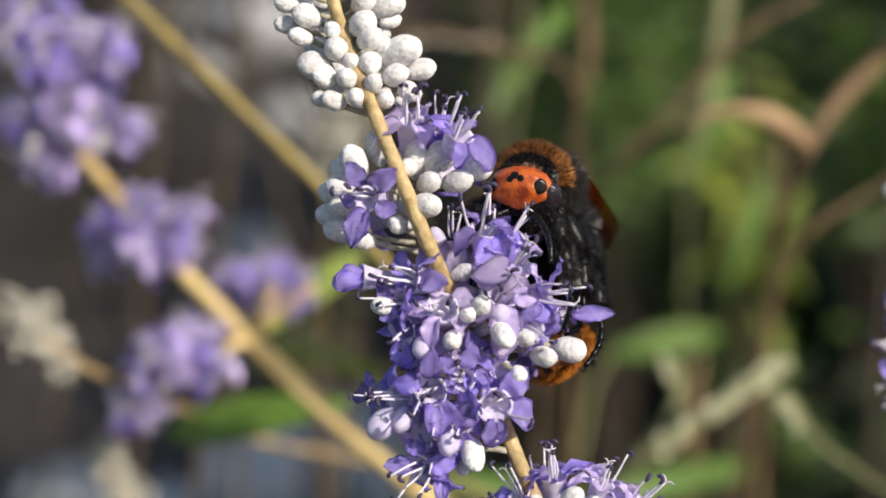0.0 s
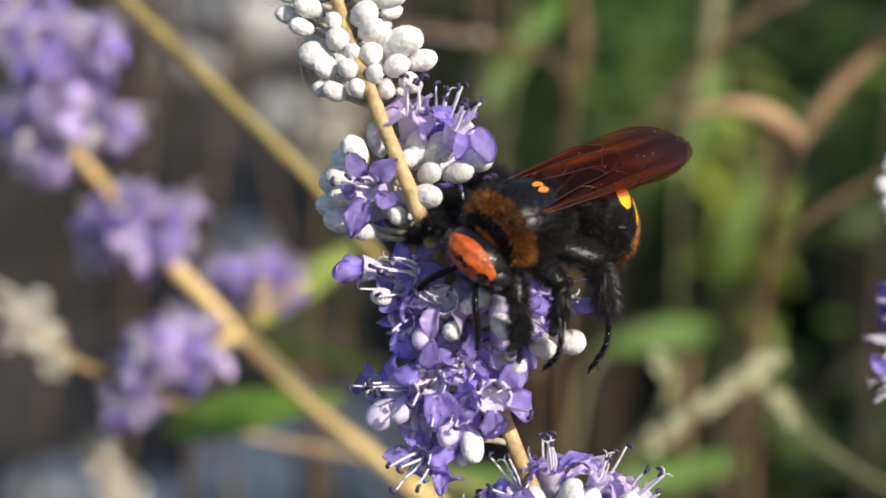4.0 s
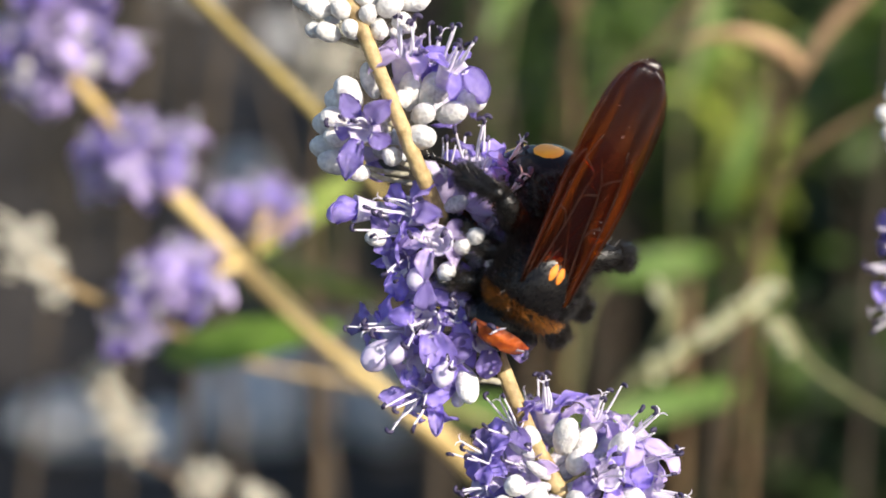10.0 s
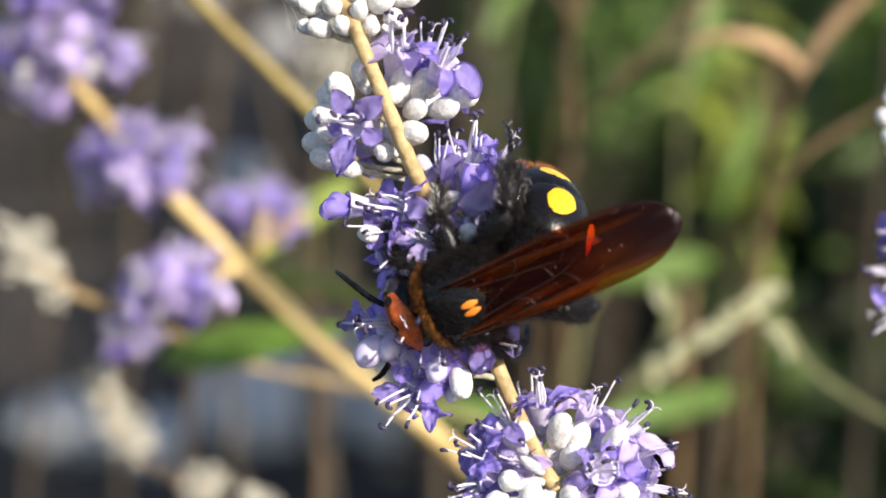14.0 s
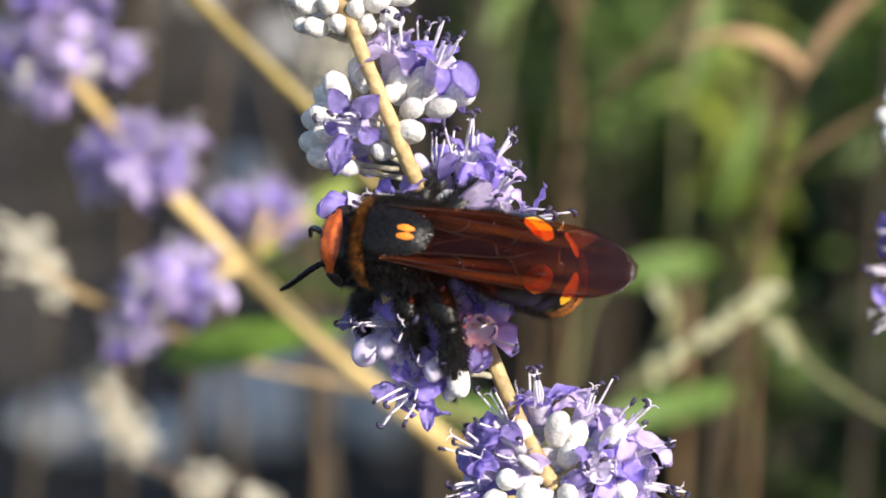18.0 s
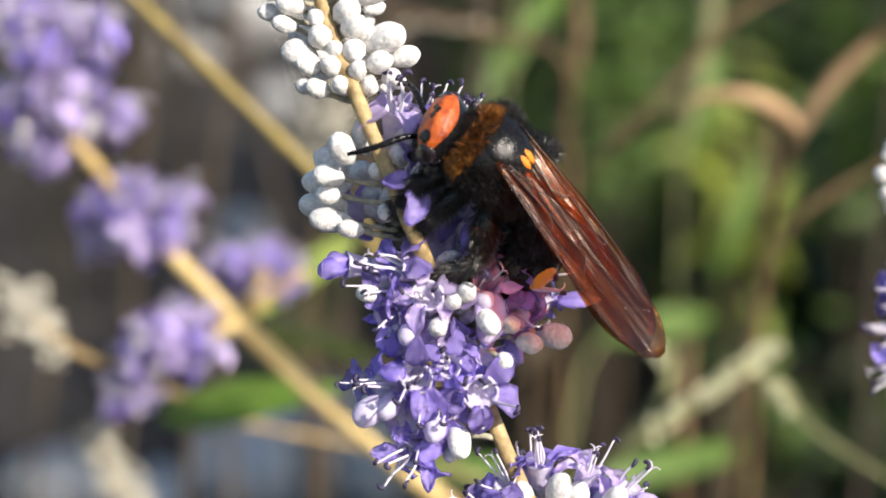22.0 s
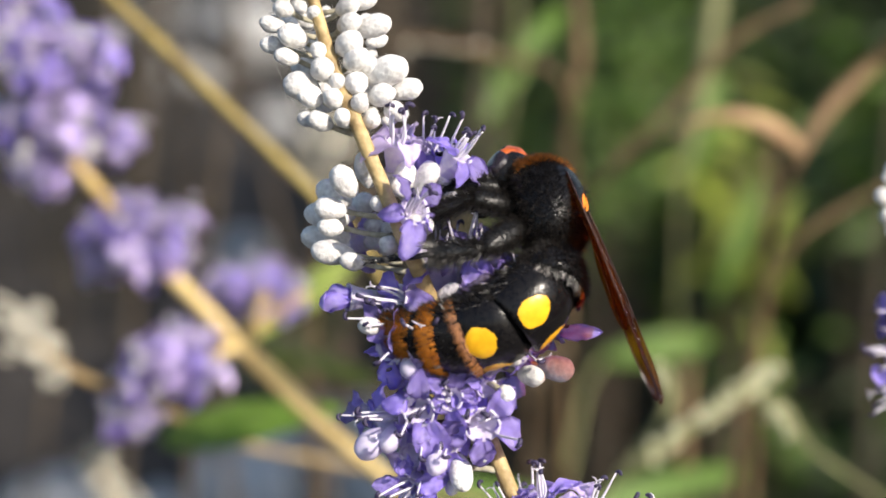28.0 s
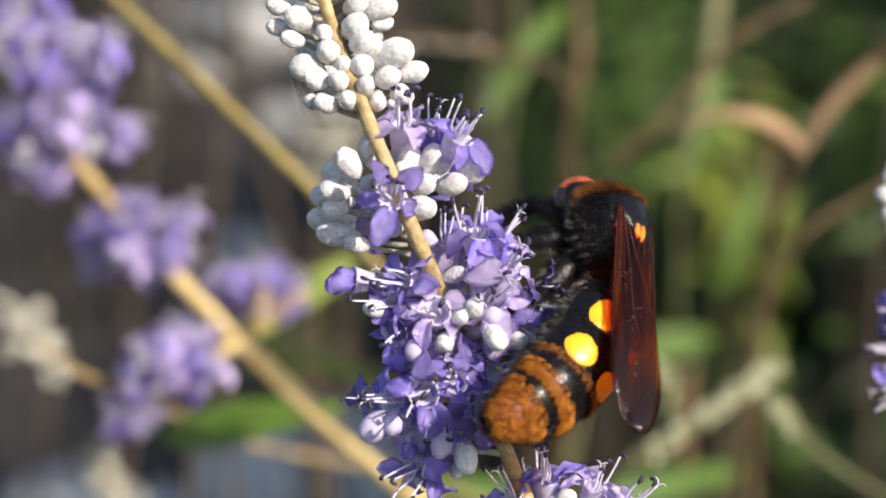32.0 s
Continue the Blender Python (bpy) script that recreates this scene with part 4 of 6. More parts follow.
# wings: hinged at the shoulders, folded back along -x
def wing_bm(length, width, seed):
    bm = bmesh.new()
    rows = []
    nx, ny = 26, 8
    for i in range(nx + 1):
        t = i / nx
        lead = width * 0.22 * math.sin(min(1, t * 1.1) * math.pi * 0.55)
        trail = -width * (0.30 + 0.48 * math.sin(min(1.0, t * 1.25) * math.pi / 2))
        end = math.sqrt(max(0.0, 1 - max(0.0, (t - 0.70) / 0.305) ** 2.2))
        mid = (lead + trail) * 0.5 - (1 - end) * width * 0.05
        lead, trail = mid + (lead - mid) * end, mid + (trail - mid) * end
        row = []
        for j in range(ny + 1):
            s = j / ny
            y = lead + (trail - lead) * s
            fold = 0.16 * math.sin(s * 9.0 + t * 2) * (0.4 + t) + 0.25 * noise.noise(Vector((t * 4 + seed, s * 3, seed)))
            row.append(bm.verts.new((-t * length, y, fold * 0.8 - 1.0 * t * t + 0.6 * s * (1 - s))))
        rows.append(row)
    for p, q in zip(rows, rows[1:]):
        for j in range(ny):
            bm.faces.new((p[j], p[j + 1], q[j + 1], q[j]))
    bmesh.ops.remove_doubles(bm, verts=bm.verts, dist=0.002)
    bmesh.ops.solidify(bm, geom=bm.faces[:], thickness=0.05)
    return bm


def wing_veins(length, width, side, wing):
    lines = [((0, 0), (0.3, 0.10), (0.62, 0.17), (0.8, 0.12)), ((0, -0.05), (0.3, 0.0), (0.55, -0.02), (0.66, -0.1)), ((0, -0.1), (0.28, -0.2), (0.5, -0.26), (0.60, -0.40)), ((0, -0.12), (0.2, -0.32), (0.36, -0.5), (0.45, -0.6)),
             ((0.28, -0.2), (0.33, -0.10), (0.34, 0.02)), ((0.5, -0.26), (0.53, -0.14), (0.55, -0.02)), ((0.5, 0.14), (0.58, 0.04), (0.55, -0.02)), ((0.36, -0.5), (0.44, -0.42), (0.46, -0.25))]
    for line in lines:
        part("vein", tube([(-a * length, side * b * width, 0.18 - 1.0 * a * a, 0.085 * (1.2 - a)) for a, b in line], 6, 4), VEIN, wing, "dark brown vein")


wings = []
for s in (1, -1):
    fore = wing_bm(32.4, 9.2, s * 2.0)
    hind = wing_bm(19.0, 7.0, s * 3.0 + 9)
    if s < 0:
        for bm in (fore, hind):
            bm.transform(Matrix.Diagonal((1, -1, 1, 1)))
            bmesh.ops.reverse_faces(bm, faces=bm.faces)
    w = part("forewing", fore, WING, wasp, "smoky amber-brown forewing")
    wing_veins(32.4, 9.2, s, w)
    h = part("hindwing", hind, WING, wasp, "smoky amber-brown hindwing")
    wings.append((s, w, h))


# grains of pollen caught on wings and back
gr = random.Random(3)
for s, w, h in wings:
    verts, faces = [], []
    for _ in range(15):
        t, y = gr.uniform(0.03, 1.0) ** 1.6, gr.uniform(-0.55, 0.10)
        p, a = Vector((-t * 32.4, s * y * 9.2, 0.35 - 1.0 * t * t)), gr.uniform(0.03, 0.065)
        k = len(verts)
        verts += [p + Vector(o) * a for o in ((1, 0, 0), (-1, 0, 0), (0, 1, 0), (0, -1, 0), (0, 0, 1), (0, 0, -1))]
        faces += [(k + i, k + j, k + 4) for i, j in ((0, 2), (2, 1), (1, 3), (3, 0))] + [(k + j, k + i, k + 5) for i, j in ((0, 2), (2, 1), (1, 3), (3, 0))]
    furred("pollen", verts, faces, FILAMENT, w, "pale grains of pollen")


# legs: thigh, shin, foot
def leg(s, scale):
    r = random.Random(7 + s)
    th = [(0, 0, 0, 0.8, 0.8), (1.0, 0, 0, 1.25, 1.15), (3.0, 0, 0, 1.55, 1.35), (5.0, 0, 0, 1.35, 1.15), (6.6, 0, 0, 0.85, 0.85), (6.9, 0, 0, 0.4, 0.4)]
    th = [tuple(v * scale * (1.10 if i > 2 else 1.0) for i, v in enumerate(q)) for q in th]
    femur = part("leg", loft(th, 14), LEGBLACK, wasp, "hairy black leg")
    furred("leg_fur", *fur([shell(th, r.uniform(0.05, 0.95), r.uniform(0, 6.28)) for _ in range(1000)], 1.25, Vector((0.7, 0, 0)), r, 0.038, 0.5), BLACKHAIR, femur, "black bristles")
    ti = [(0, 0, 0, 0.6, 0.6), (1.0, 0, 0, 0.85, 0.8), (3.5, 0, 0, 1.15, 1.0), (5.6, 0, 0, 1.2, 1.05), (6.3, 0, 0, 0.7, 0.6)]
    ti = [tuple(v * scale * (1.12 if i > 2 else 1.0) for i, v in enumerate(q)) for q in ti]
    tibia = part("shin", loft(ti, 12), LEGBLACK, femur, "bristly shin")
    f = [shell(ti, r.uniform(0.1, 0.98), r.uniform(0, 6.28)) for _ in range(1000)]
    verts, faces = fur(f, 1.4, Vector((0.75, 0, 0)), r, 0.045, 0.5)
    # the foot's rings and bristles bend off the shin
    bm = bmesh.new()
    x = 6.2 * scale
    for k in range(5):
        n = (2.6, 1.3, 1.1, 0.9, 1.3)[k] * scale
        q = [(x, 0, -0.12 * k * k, 0.32), (x + n * 0.3, 0, -0.12 * k * k - 0.05, 0.36), (x + n * 0.9, 0, -0.12 * (k + 1) ** 2 + 0.1, 0.46 - 0.02 * k), (x + n, 0, -0.12 * (k + 1) ** 2, 0.28)]
        tube(q, 8, 1, into=bm)
        f2 = [(Vector((x + n * r.random(), 0, -0.12 * k * k)), Vector((0.3, math.cos(a), math.sin(a))).normalized()) for a in (r.uniform(0, 6.28) for _ in range(26))]
        v2, fa2 = fur(f2, 1.0, Vector((0.7, 0, 0)), r, 0.05)
        faces += [tuple(i + len(verts) for i in q3) for q3 in fa2]
        verts += v2
        x += n
    for c in (-1, 1):
        tube([(x, 0, -3.0, 0.16), (x + 0.5, c * 0.4, -3.1, 0.12), (x + 0.7, c * 0.5, -3.6, 0.03)], 5, 1, into=bm)
    furred("shin_bristles", verts, faces, BLACKHAIR, femur, "black bristles")
    bristles = femur.children[-1]
    foot = part("foot", bm, BLACK, femur, "jointed foot with claws")
    return femur, (tibia, bristles, foot), 6.6 * scale


legs = []
for s in (1, -1):
    for k, (x, scale) in enumerate(((3.6, 0.85), (0.4, 0.95), (-3.2, 1.15))):
        legs.append((s, k, Vector((x, s * 3.2, -3.4)), *leg(s * (k + 1), scale)))


# ---- the plants behind ----
def behind(x, y, deep):
    """A place deep millimetres beyond the flower's plane, on the line of sight through (x, y) of that plane."""
    k = (DIST + deep) / DIST
    return Vector((x * k, y * k, -deep))


def ground_below(v, dx=0.0, dy=0.0):
    """The place on the ground below a place of the plane's space, in that space."""
    w = PLANE @ (v * MM)
    return PLANE.inverted() @ Vector((w.x + dx, w.y + dy, -0.01)) * 1000


def plant(name, label, category, group=""):
    ob = tagged(new(name), label, category, group)
    ob.matrix_world = PLANE
    return ob


def rod(name, parent, points, material, label="", n=8, wobble=0.1):
    return part(name, tube([(*v, r) for v, r in points], n, 6, wobble), material, parent, label)


def far_cluster(parent, middle, spread, count, seed, size=1.0, buds=4):
    """A tuft of flowers out of focus, round a stem."""
    r = random.Random(seed)
    for i in range(count):
        d = Vector((r.gauss(0, 1), r.gauss(0.2, 0.8), r.gauss(0.3, 1))).normalized()
        s = r.uniform(0.3, 1.12)
        # mostly the pale petals, whose colour holds the sun's brightness on the tuft
        flower(parent, middle + Vector((d.x * spread[0] * s, d.y * spread[1] * s, d.z * spread[0] * 0.7 * s)), d + Vector((0, 0.25, 0.2)), r.uniform(-30, 30), i % 3, size * r.uniform(0.85, 1.1), 2, seed * 40 + i, PETALS if i % 3 == 0 else PALE_SUN_PETALS, 1.0)
    for i in range(buds):
        d = Vector((r.gauss(0, 1), r.gauss(0.0, 0.7), r.gauss(0.5, 0.8))).normalized()
        bud(parent, middle + Vector((d.x * spread[0], d.y * spread[1], abs(d.z) * spread[1])) * 0.7, d, 1.35 * size, i % 2 == 0, i)


# the leaning side branch with five tufts of flowers
B = 205.0
side_branch = plant("flowering_branch", "leaning straw-coloured chaste tree branch with violet flower tufts", "branch")
line = [(behind(-63.30, 28.57, B + 20), 1.28), (behind(-54.30, 18.07, B + 10), 1.51), (behind(-47.55, 9.67, B), 1.62), (behind(-37.42, -2.17, B), 1.74), (behind(-26.85, -12.82, B), 1.97), (behind(-16.80, -22.57, B), 2.15), (behind(-7.05, -30.67, B), 2.26), (behind(8.70, -44.17, B + 10), 2.78)]
foot_at = ground_below(behind(38.70, -79.42, B + 60))
rod("stem", side_branch, line + [(behind(31.20, -66.67, B + 40), 3.25), (foot_at, 4.0)], SUNGOLDSTEM, "straw-coloured stem", 10)
far_cluster(side_branch, behind(-56.55, 29.70, B - 2), (11.0, 10.0), 34, 1, 0.98, 6)
far_cluster(side_branch, behind(-51.90, 24.68, B - 2), (13.5, 10.0), 48, 7, 0.98, 9)
far_cluster(side_branch, behind(-50.92, 15.45, B + 4), (15.5, 10.5), 66, 2, 0.98, 12)
far_cluster(side_branch, behind(-53.92, 10.57, B + 4), (7.0, 6.0), 12, 8, 0.98, 2)
far_cluster(side_branch, behind(-39.90, 0.82, B + 4), (13.5, 9.5), 56, 3, 0.98, 10)
far_cluster(side_branch, behind(-24.90, -5.92, B + 16), (12.0, 6.0), 44, 4, 0.98, 10)
far_cluster(side_branch, behind(-36.67, -16.05, B - 8), (11.0, 8.0), 40, 5, 0.98, 5)
far_cluster(side_branch, behind(-41.55, -22.43, B - 4), (6.0, 5.0), 12, 6, 0.98, 5)
rod("side_stem", side_branch, [(behind(-26.85, -12.82, B), 1.62), (behind(-22.80, -8.92, B - 3), 1.16), (behind(-18.30, -5.92, B - 5), 1.04)], SUNGOLDSTEM)
rod("side_stem", side_branch, [(behind(-26.85, -12.82, B), 1.39), (behind(-32.55, -14.92, B - 5), 1.16), (behind(-37.80, -18.68, B - 6), 0.93)], SUNGOLDSTEM)
rod("side_stem", side_branch, [(behind(-23.55, -5.92, B - 5), 1.16), (behind(-25.80, -10.05, B - 3), 1.16), (behind(-26.85, -12.82, B), 1.16)], SUNGOLDSTEM)


def leaf(parent, a, b, width, curl, material=LEAF, label="narrow green leaf", roll=0.0, cup=0.25):
    w = b - a
    return part("leaf", blade(w.length, width, curl, cup, 0.3, 14, 6, 0.3, 0.15, 0.8, a.x), material, parent, label, aim_y(a, w, roll))


def aim_y(place, way, roll=0.0):
    """A pose whose y axis points along way and whose z axis looks at the lens before the roll."""
    w = way.normalized()
    z = Vector((0, 0.35, 1))
    z = (z - w * z.dot(w)).normalized()
    x = w.cross(z)
    return Matrix.Translation(place) @ Matrix((x, w, z)).transposed().to_4x4() @ Matrix.Rotation(radians(roll), 4, "Y")


leaf(side_branch, behind(-13.80, -21.30, B + 10), behind(-39.8, -24.6, B + 25), 11.0, 0.3, BRIGHTLEAF, "narrow green leaf", 0, 0.1)
leaf(side_branch, behind(-26.55, -12.67, B + 5), behind(-10.05, 0.45, B + 30), 7.5, 0.3, PALELEAF, "narrow yellow-green leaf", 15)
leaf(side_branch, behind(-22.80, -12.9, B + 30), behind(-4.80, -19.0, B + 60), 5.0, 0.4, OLIVE, "narrow green leaf", 20)
leaf(side_branch, behind(-5.0, -31.6, B + 40), behind(22.20, -34.42, B + 70), 12.0, 0.3, LEAF, "narrow green leaf", -10, 0.1)

# the stem that crosses behind, its lower end bent to hide behind the whorl from the camera
cross_stem = plant("leaning_stem", "bare straw-coloured stem leaning behind the flower spike", "stem")
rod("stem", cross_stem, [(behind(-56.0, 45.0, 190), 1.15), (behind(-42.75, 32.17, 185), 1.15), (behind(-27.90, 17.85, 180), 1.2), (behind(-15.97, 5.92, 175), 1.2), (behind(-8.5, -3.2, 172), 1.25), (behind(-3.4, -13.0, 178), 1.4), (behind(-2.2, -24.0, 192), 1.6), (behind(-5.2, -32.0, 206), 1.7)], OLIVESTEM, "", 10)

for a, b, t in (((-42.75, 32.17, 185), (-27.90, 17.85, 180), 0.35), ((-27.90, 17.85, 180), (-15.97, 5.92, 175), 0.55)):
    p, q = behind(*a), behind(*b)
    w = (q - p).normalized()
    c = p.lerp(q, t)
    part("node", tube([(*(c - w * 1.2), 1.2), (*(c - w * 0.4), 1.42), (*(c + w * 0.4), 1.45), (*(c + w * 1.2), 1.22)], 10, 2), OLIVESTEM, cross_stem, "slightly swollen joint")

# dry pale flower heads low down
def dry_head(places, stems, seed):
    p = plant("dry_flower_head", "pale dried flower head gone to seed on a thin stalk", "dried flower", "dried flower heads")
    r = random.Random(seed)
    for v, spread, count in places:
        for i in range(count * 6):
            d = Vector((r.gauss(0, 1), r.gauss(0, 1), r.gauss(0, 1))).normalized()
            me = LONG_HUSK if i % 2 else HUSK
            placed("husk", me, p, "", aim(v + d * spread * r.uniform(0.1, 1.1), d, i * 40) @ Matrix.Scale(r.uniform(0.45, 0.85), 4))
    for s in stems:
        rod("stalk", p, [(v, w * (0.75 if seed == 1 else 0.4)) for v, w in s], STEM if seed == 1 else DRY)
    return p


HUSK = mesh_of("husk", egg(1.0, 2.2, 10, 0.25, 3.0), PALE)
GREEN_HUSK = mesh_of("husk", egg(0.8, 3.4, 10, 0.3, 8.0), mat("pale_green_husk", (0.62, 0.62, 0.38), (0.80, 0.78, 0.54), 300, 0.85, 0.3, back=0.15))
LONG_HUSK = mesh_of("husk", egg(0.8, 3.4, 10, 0.3, 8.0), PALE)
v = behind(-55.80, -11.17, 192)
dry_head([(v, 6.5, 10), (behind(-57.6, -9.2, 192), 5.0, 5), (behind(-53.4, -13.2, 192), 4.4, 6), (behind(-51.6, -17.2, 192), 2.6, 3)], [[(v, 1.2), (behind(-49.80, -16.05, 196), 1.4), (behind(-41.92, -19.20, 212), 1.4), (behind(-34.80, -22.57, 240), 1.2), (behind(-26.55, -26.02, 250), 1.1), (behind(-10.80, -29.32, 255), 1.0), (behind(8.70, -36.67, 245), 1.1), (ground_below(behind(16.20, -56.92, 200)), 3)]], 1)
v = behind(-46.05, -29.17, 230)
dry_head([(v, 4.2, 12), (behind(-43.95, -32.55, 230), 4.8, 14), (behind(-41.40, -36.30, 230), 4.2, 12)], [[(behind(-47.55, -26.18, 230), 1.0), (v, 1.3), (behind(-41.55, -37.42, 230), 1.4), (behind(-27.30, -47.92, 230), 1.5), (ground_below(behind(-21.30, -79.42, 240)), 3)]], 2)
v = behind(-32.0, -42.6, 230)
dry_head([(v, 4.5, 12), (behind(-25.05, -44.8, 230), 3.6, 8)], [[(v, 1.2), (behind(-28.80, -48.67, 230), 1.3), (ground_below(behind(-19.80, -79.42, 240)), 3)]], 4)
v = behind(-14.55, 16.95, 330)
dry_head([(v, 9.0, 16), (behind(-16.05, 12.82, 330), 8.0, 14), (behind(-13.05, 21.82, 330), 6.0, 8)], [[(behind(-13.80, 23.32, 330), 1.0), (v, 1.2), (behind(-16.80, 1.57, 330), 1.5), (behind(-16.80, -34.42, 330), 1.8), (ground_below(behind(-16.80, -79.42, 340)), 3)]], 5)

# curved seed pod and its stalk
pod = plant("curved_seed_head", "curved brown dry seed head arching on a tall stalk", "seed head")
P = 260.0
rod("seed_pod", pod, [(behind(31.6, 16.2, P), 0.4), (behind(34.6, 17.2, P), 1.0), (behind(38.4, 17.6, P), 1.7), (behind(42.2, 16.7, P), 2.5), (behind(45.4, 14.9, P), 2.6), (behind(47.4, 13.0, P), 1.2)], mat("brown_pod", (0.27, 0.15, 0.07), (0.52, 0.34, 0.19), 150, 0.8, 0.4), "brown ribbed pod", 12, 0.2)
rod("stalk", pod, [(behind(22.20, 9.82, P + 20), 0.69), (behind(26.70, 13.42, P + 8), 0.92), (behind(31.20, 15.67, P), 1.15)], DRY)
rod("stalk", pod, [(behind(64.20, 31.57, P + 15), 1.03), (behind(56.70, 24.07, P + 30), 2.3), (behind(51.45, 18.82, P + 20), 2.2), (behind(47.32, 12.07, P), 1.3), (behind(43.95, 3.07, P + 40), 1.1), (behind(42.07, -13.42, P + 90), 1.1), (behind(40.95, -34.42, P + 120), 1.1), (ground_below(behind(40.20, -79.42, P + 20)), 4)], DRY, "", 10)

# pale green bent stalks at the lower right
def bent_stalk(points, seed, leafy=(), material=PALEGREEN):
    p = plant("bent_grass_stalk", "pale green grass stalk bent over with a fluffy head", "grass stalk", "bent grass stalks")
    rod("stalk", p, points, STALKGREEN if material is PALEGREEN else material)
    r = random.Random(seed)
    for a, b, n in leafy:
        for i in range(n):
            t = i / n
            q = a.lerp(b, t)
            d = (b - a).normalized() * 0.8 + Vector((r.gauss(0, 0.5), r.gauss(0, 0.5), r.gauss(0, 0.5)))
            placed("husk", GREEN_HUSK if material is PALEGREEN else LONG_HUSK, p, "", aim(q, d, i * 60) @ Matrix.Scale(r.uniform(0.75, 1.25), 4))
    return p


G = 240.0
bent_stalk([(behind(44.60, -15.4, G), 0.8), (behind(41.20, -17.9, G), 1.5), (behind(34.20, -22.9, G), 1.6), (behind(25.95, -28.4, G), 1.0), (behind(16.20, -36.67, G + 20), 0.5), (behind(6.45, -45.30, G + 40), 0.6), (ground_below(behind(-6.30, -71.92, G)), 1.18)], 1, [(behind(27.0, -27.6, G), behind(43.4, -16.3, G), 110)])
bent_stalk([(behind(27.45, -14.92, G + 25), 0.71), (behind(30.07, -17.18, G + 25), 1.42), (behind(29.70, -21.68, G + 25), 1.42), (behind(25.95, -26.93, G + 25), 1.06), (behind(19.20, -36.67, G + 25), 0.59), (ground_below(behind(8.70, -71.92, G + 25)), 1)], 2, [(behind(27.45, -14.92, G + 25), behind(30.07, -18.68, G + 25), 7)])
bent_stalk([(behind(41.70, -20.6, G + 5), 0.8), (behind(44.8, -20.9, G + 5), 1.4), (behind(46.6, -23.6, G + 5), 1.2), (behind(48.6, -26.2, G + 5), 0.6), (behind(55.20, -31.05, G + 5), 0.6), (behind(61.20, -35.17, G + 5), 0.6), (ground_below(behind(76.20, -71.92, G + 5)), 3)], 3, [(behind(42.3, -20.6, G + 5), behind(46.60, -24.2, G + 5), 14)])
bent_stalk([(behind(48.45, 33.07, G + 60), 0.94), (behind(38.70, 27.82, G + 60), 1.18), (behind(30.45, 18.82, G + 60), 0.94), (behind(22.20, 10.57, G + 60), 0.94), (behind(16.20, -0.67, G + 90), 0.47), (behind(13.20, -34.42, G + 120), 0.47), (ground_below(behind(8.70, -71.92, G + 160)), 1)], 4, (), DRY)
bent_stalk([(behind(-7.05, 27.82, G + 100), 0.59), (behind(-1.80, 27.68, G + 100), 1.42), (behind(5.70, 25.95, G + 100), 1.42), (behind(15.45, 22.95, G + 100), 0.94), (behind(16.95, 15.07, G + 110), 1.06), (behind(16.20, -19.43, G + 110), 1.06), (ground_below(behind(16.20, -71.92, G + 110)), 1)], 5, [(behind(-4.80, 27.68, G + 100), behind(8.70, 25.20, G + 100), 14)], DRY)
bent_stalk([(behind(62.70, 10.57, G + 20), 0.94), (behind(53.70, 5.70, G + 20), 0.94), (behind(46.20, 0.07, G + 20), 0.83), (behind(40.95, -14.92, G + 30), 0.83), (ground_below(behind(34.95, -71.92, G + 30)), 1)], 6, (), DRY)

# broad green grass leaves low on the right
for a, b, w in ((behind(13.20, -36.30, 430), behind(43.20, -26.93, 450), 12.0), (behind(20.70, -14.92, 560), behind(36.45, -10.80, 560), 14.0)):
    g = plant("grass_leaf", "broad arching green grass leaf in the undergrowth", "grass leaf", "grass leaves")
    leaf(g, a, b, w, 0.5, GREENBLADE, "", 0, 0.1)
    rod("stalk", g, [(a + (b - a) * 0.02, 0.8), (a + Vector((-6, -14, -4)), 0.9), (ground_below(a + Vector((-20, -60, -20))), 1.2)], PALEGREEN)

# a second spike that only shows its edge
edge = tagged(new("flower_spike"), "chaste tree spike with pale buds and a few violet flowers", "flower spike")
edge.matrix_world = PLANE
E0 = 50.0
rod("stem", edge, [(behind(60.60, 25.57, E0), 0.8), (behind(62.85, 8.32, E0), 1.1), (behind(64.72, -14.92, E0), 1.3), (behind(66.60, -41.92, E0), 1.6), (ground_below(behind(67.35, -79.42, E0 + 20)), 3)], STEM)
for i, (x, y, r0) in enumerate([(58.95, 6.83, 1.5), (59.85, 9.22, 1.4), (60.97, 10.57, 1.5), (59.55, 4.20, 1.4), (61.35, 7.20, 1.5), (60.75, 5.17, 1.5), (60.30, 2.32, 1.3), (61.72, 8.32, 1.5), (62.10, 3.45, 1.5), (60.00, 10.57, 1.2)]):
    bud(edge, behind(x, y, E0 - 4), Vector((-0.7, 0.3, 0.5)), r0, i % 3 == 0, i)
for i, (x, y, way) in enumerate([(60.75, -8.92, (-0.6, 0.2, 0.7)), (60.75, -13.42, (-0.8, -0.1, 0.5)), (60.22, -18.68, (-0.7, -0.4, 0.5)), (62.10, -5.92, (-0.5, 0.5, 0.6))]):
    flower(edge, behind(x, y, E0 - 5), way, 0, i % 3, 1.05, 4, 700 + i)

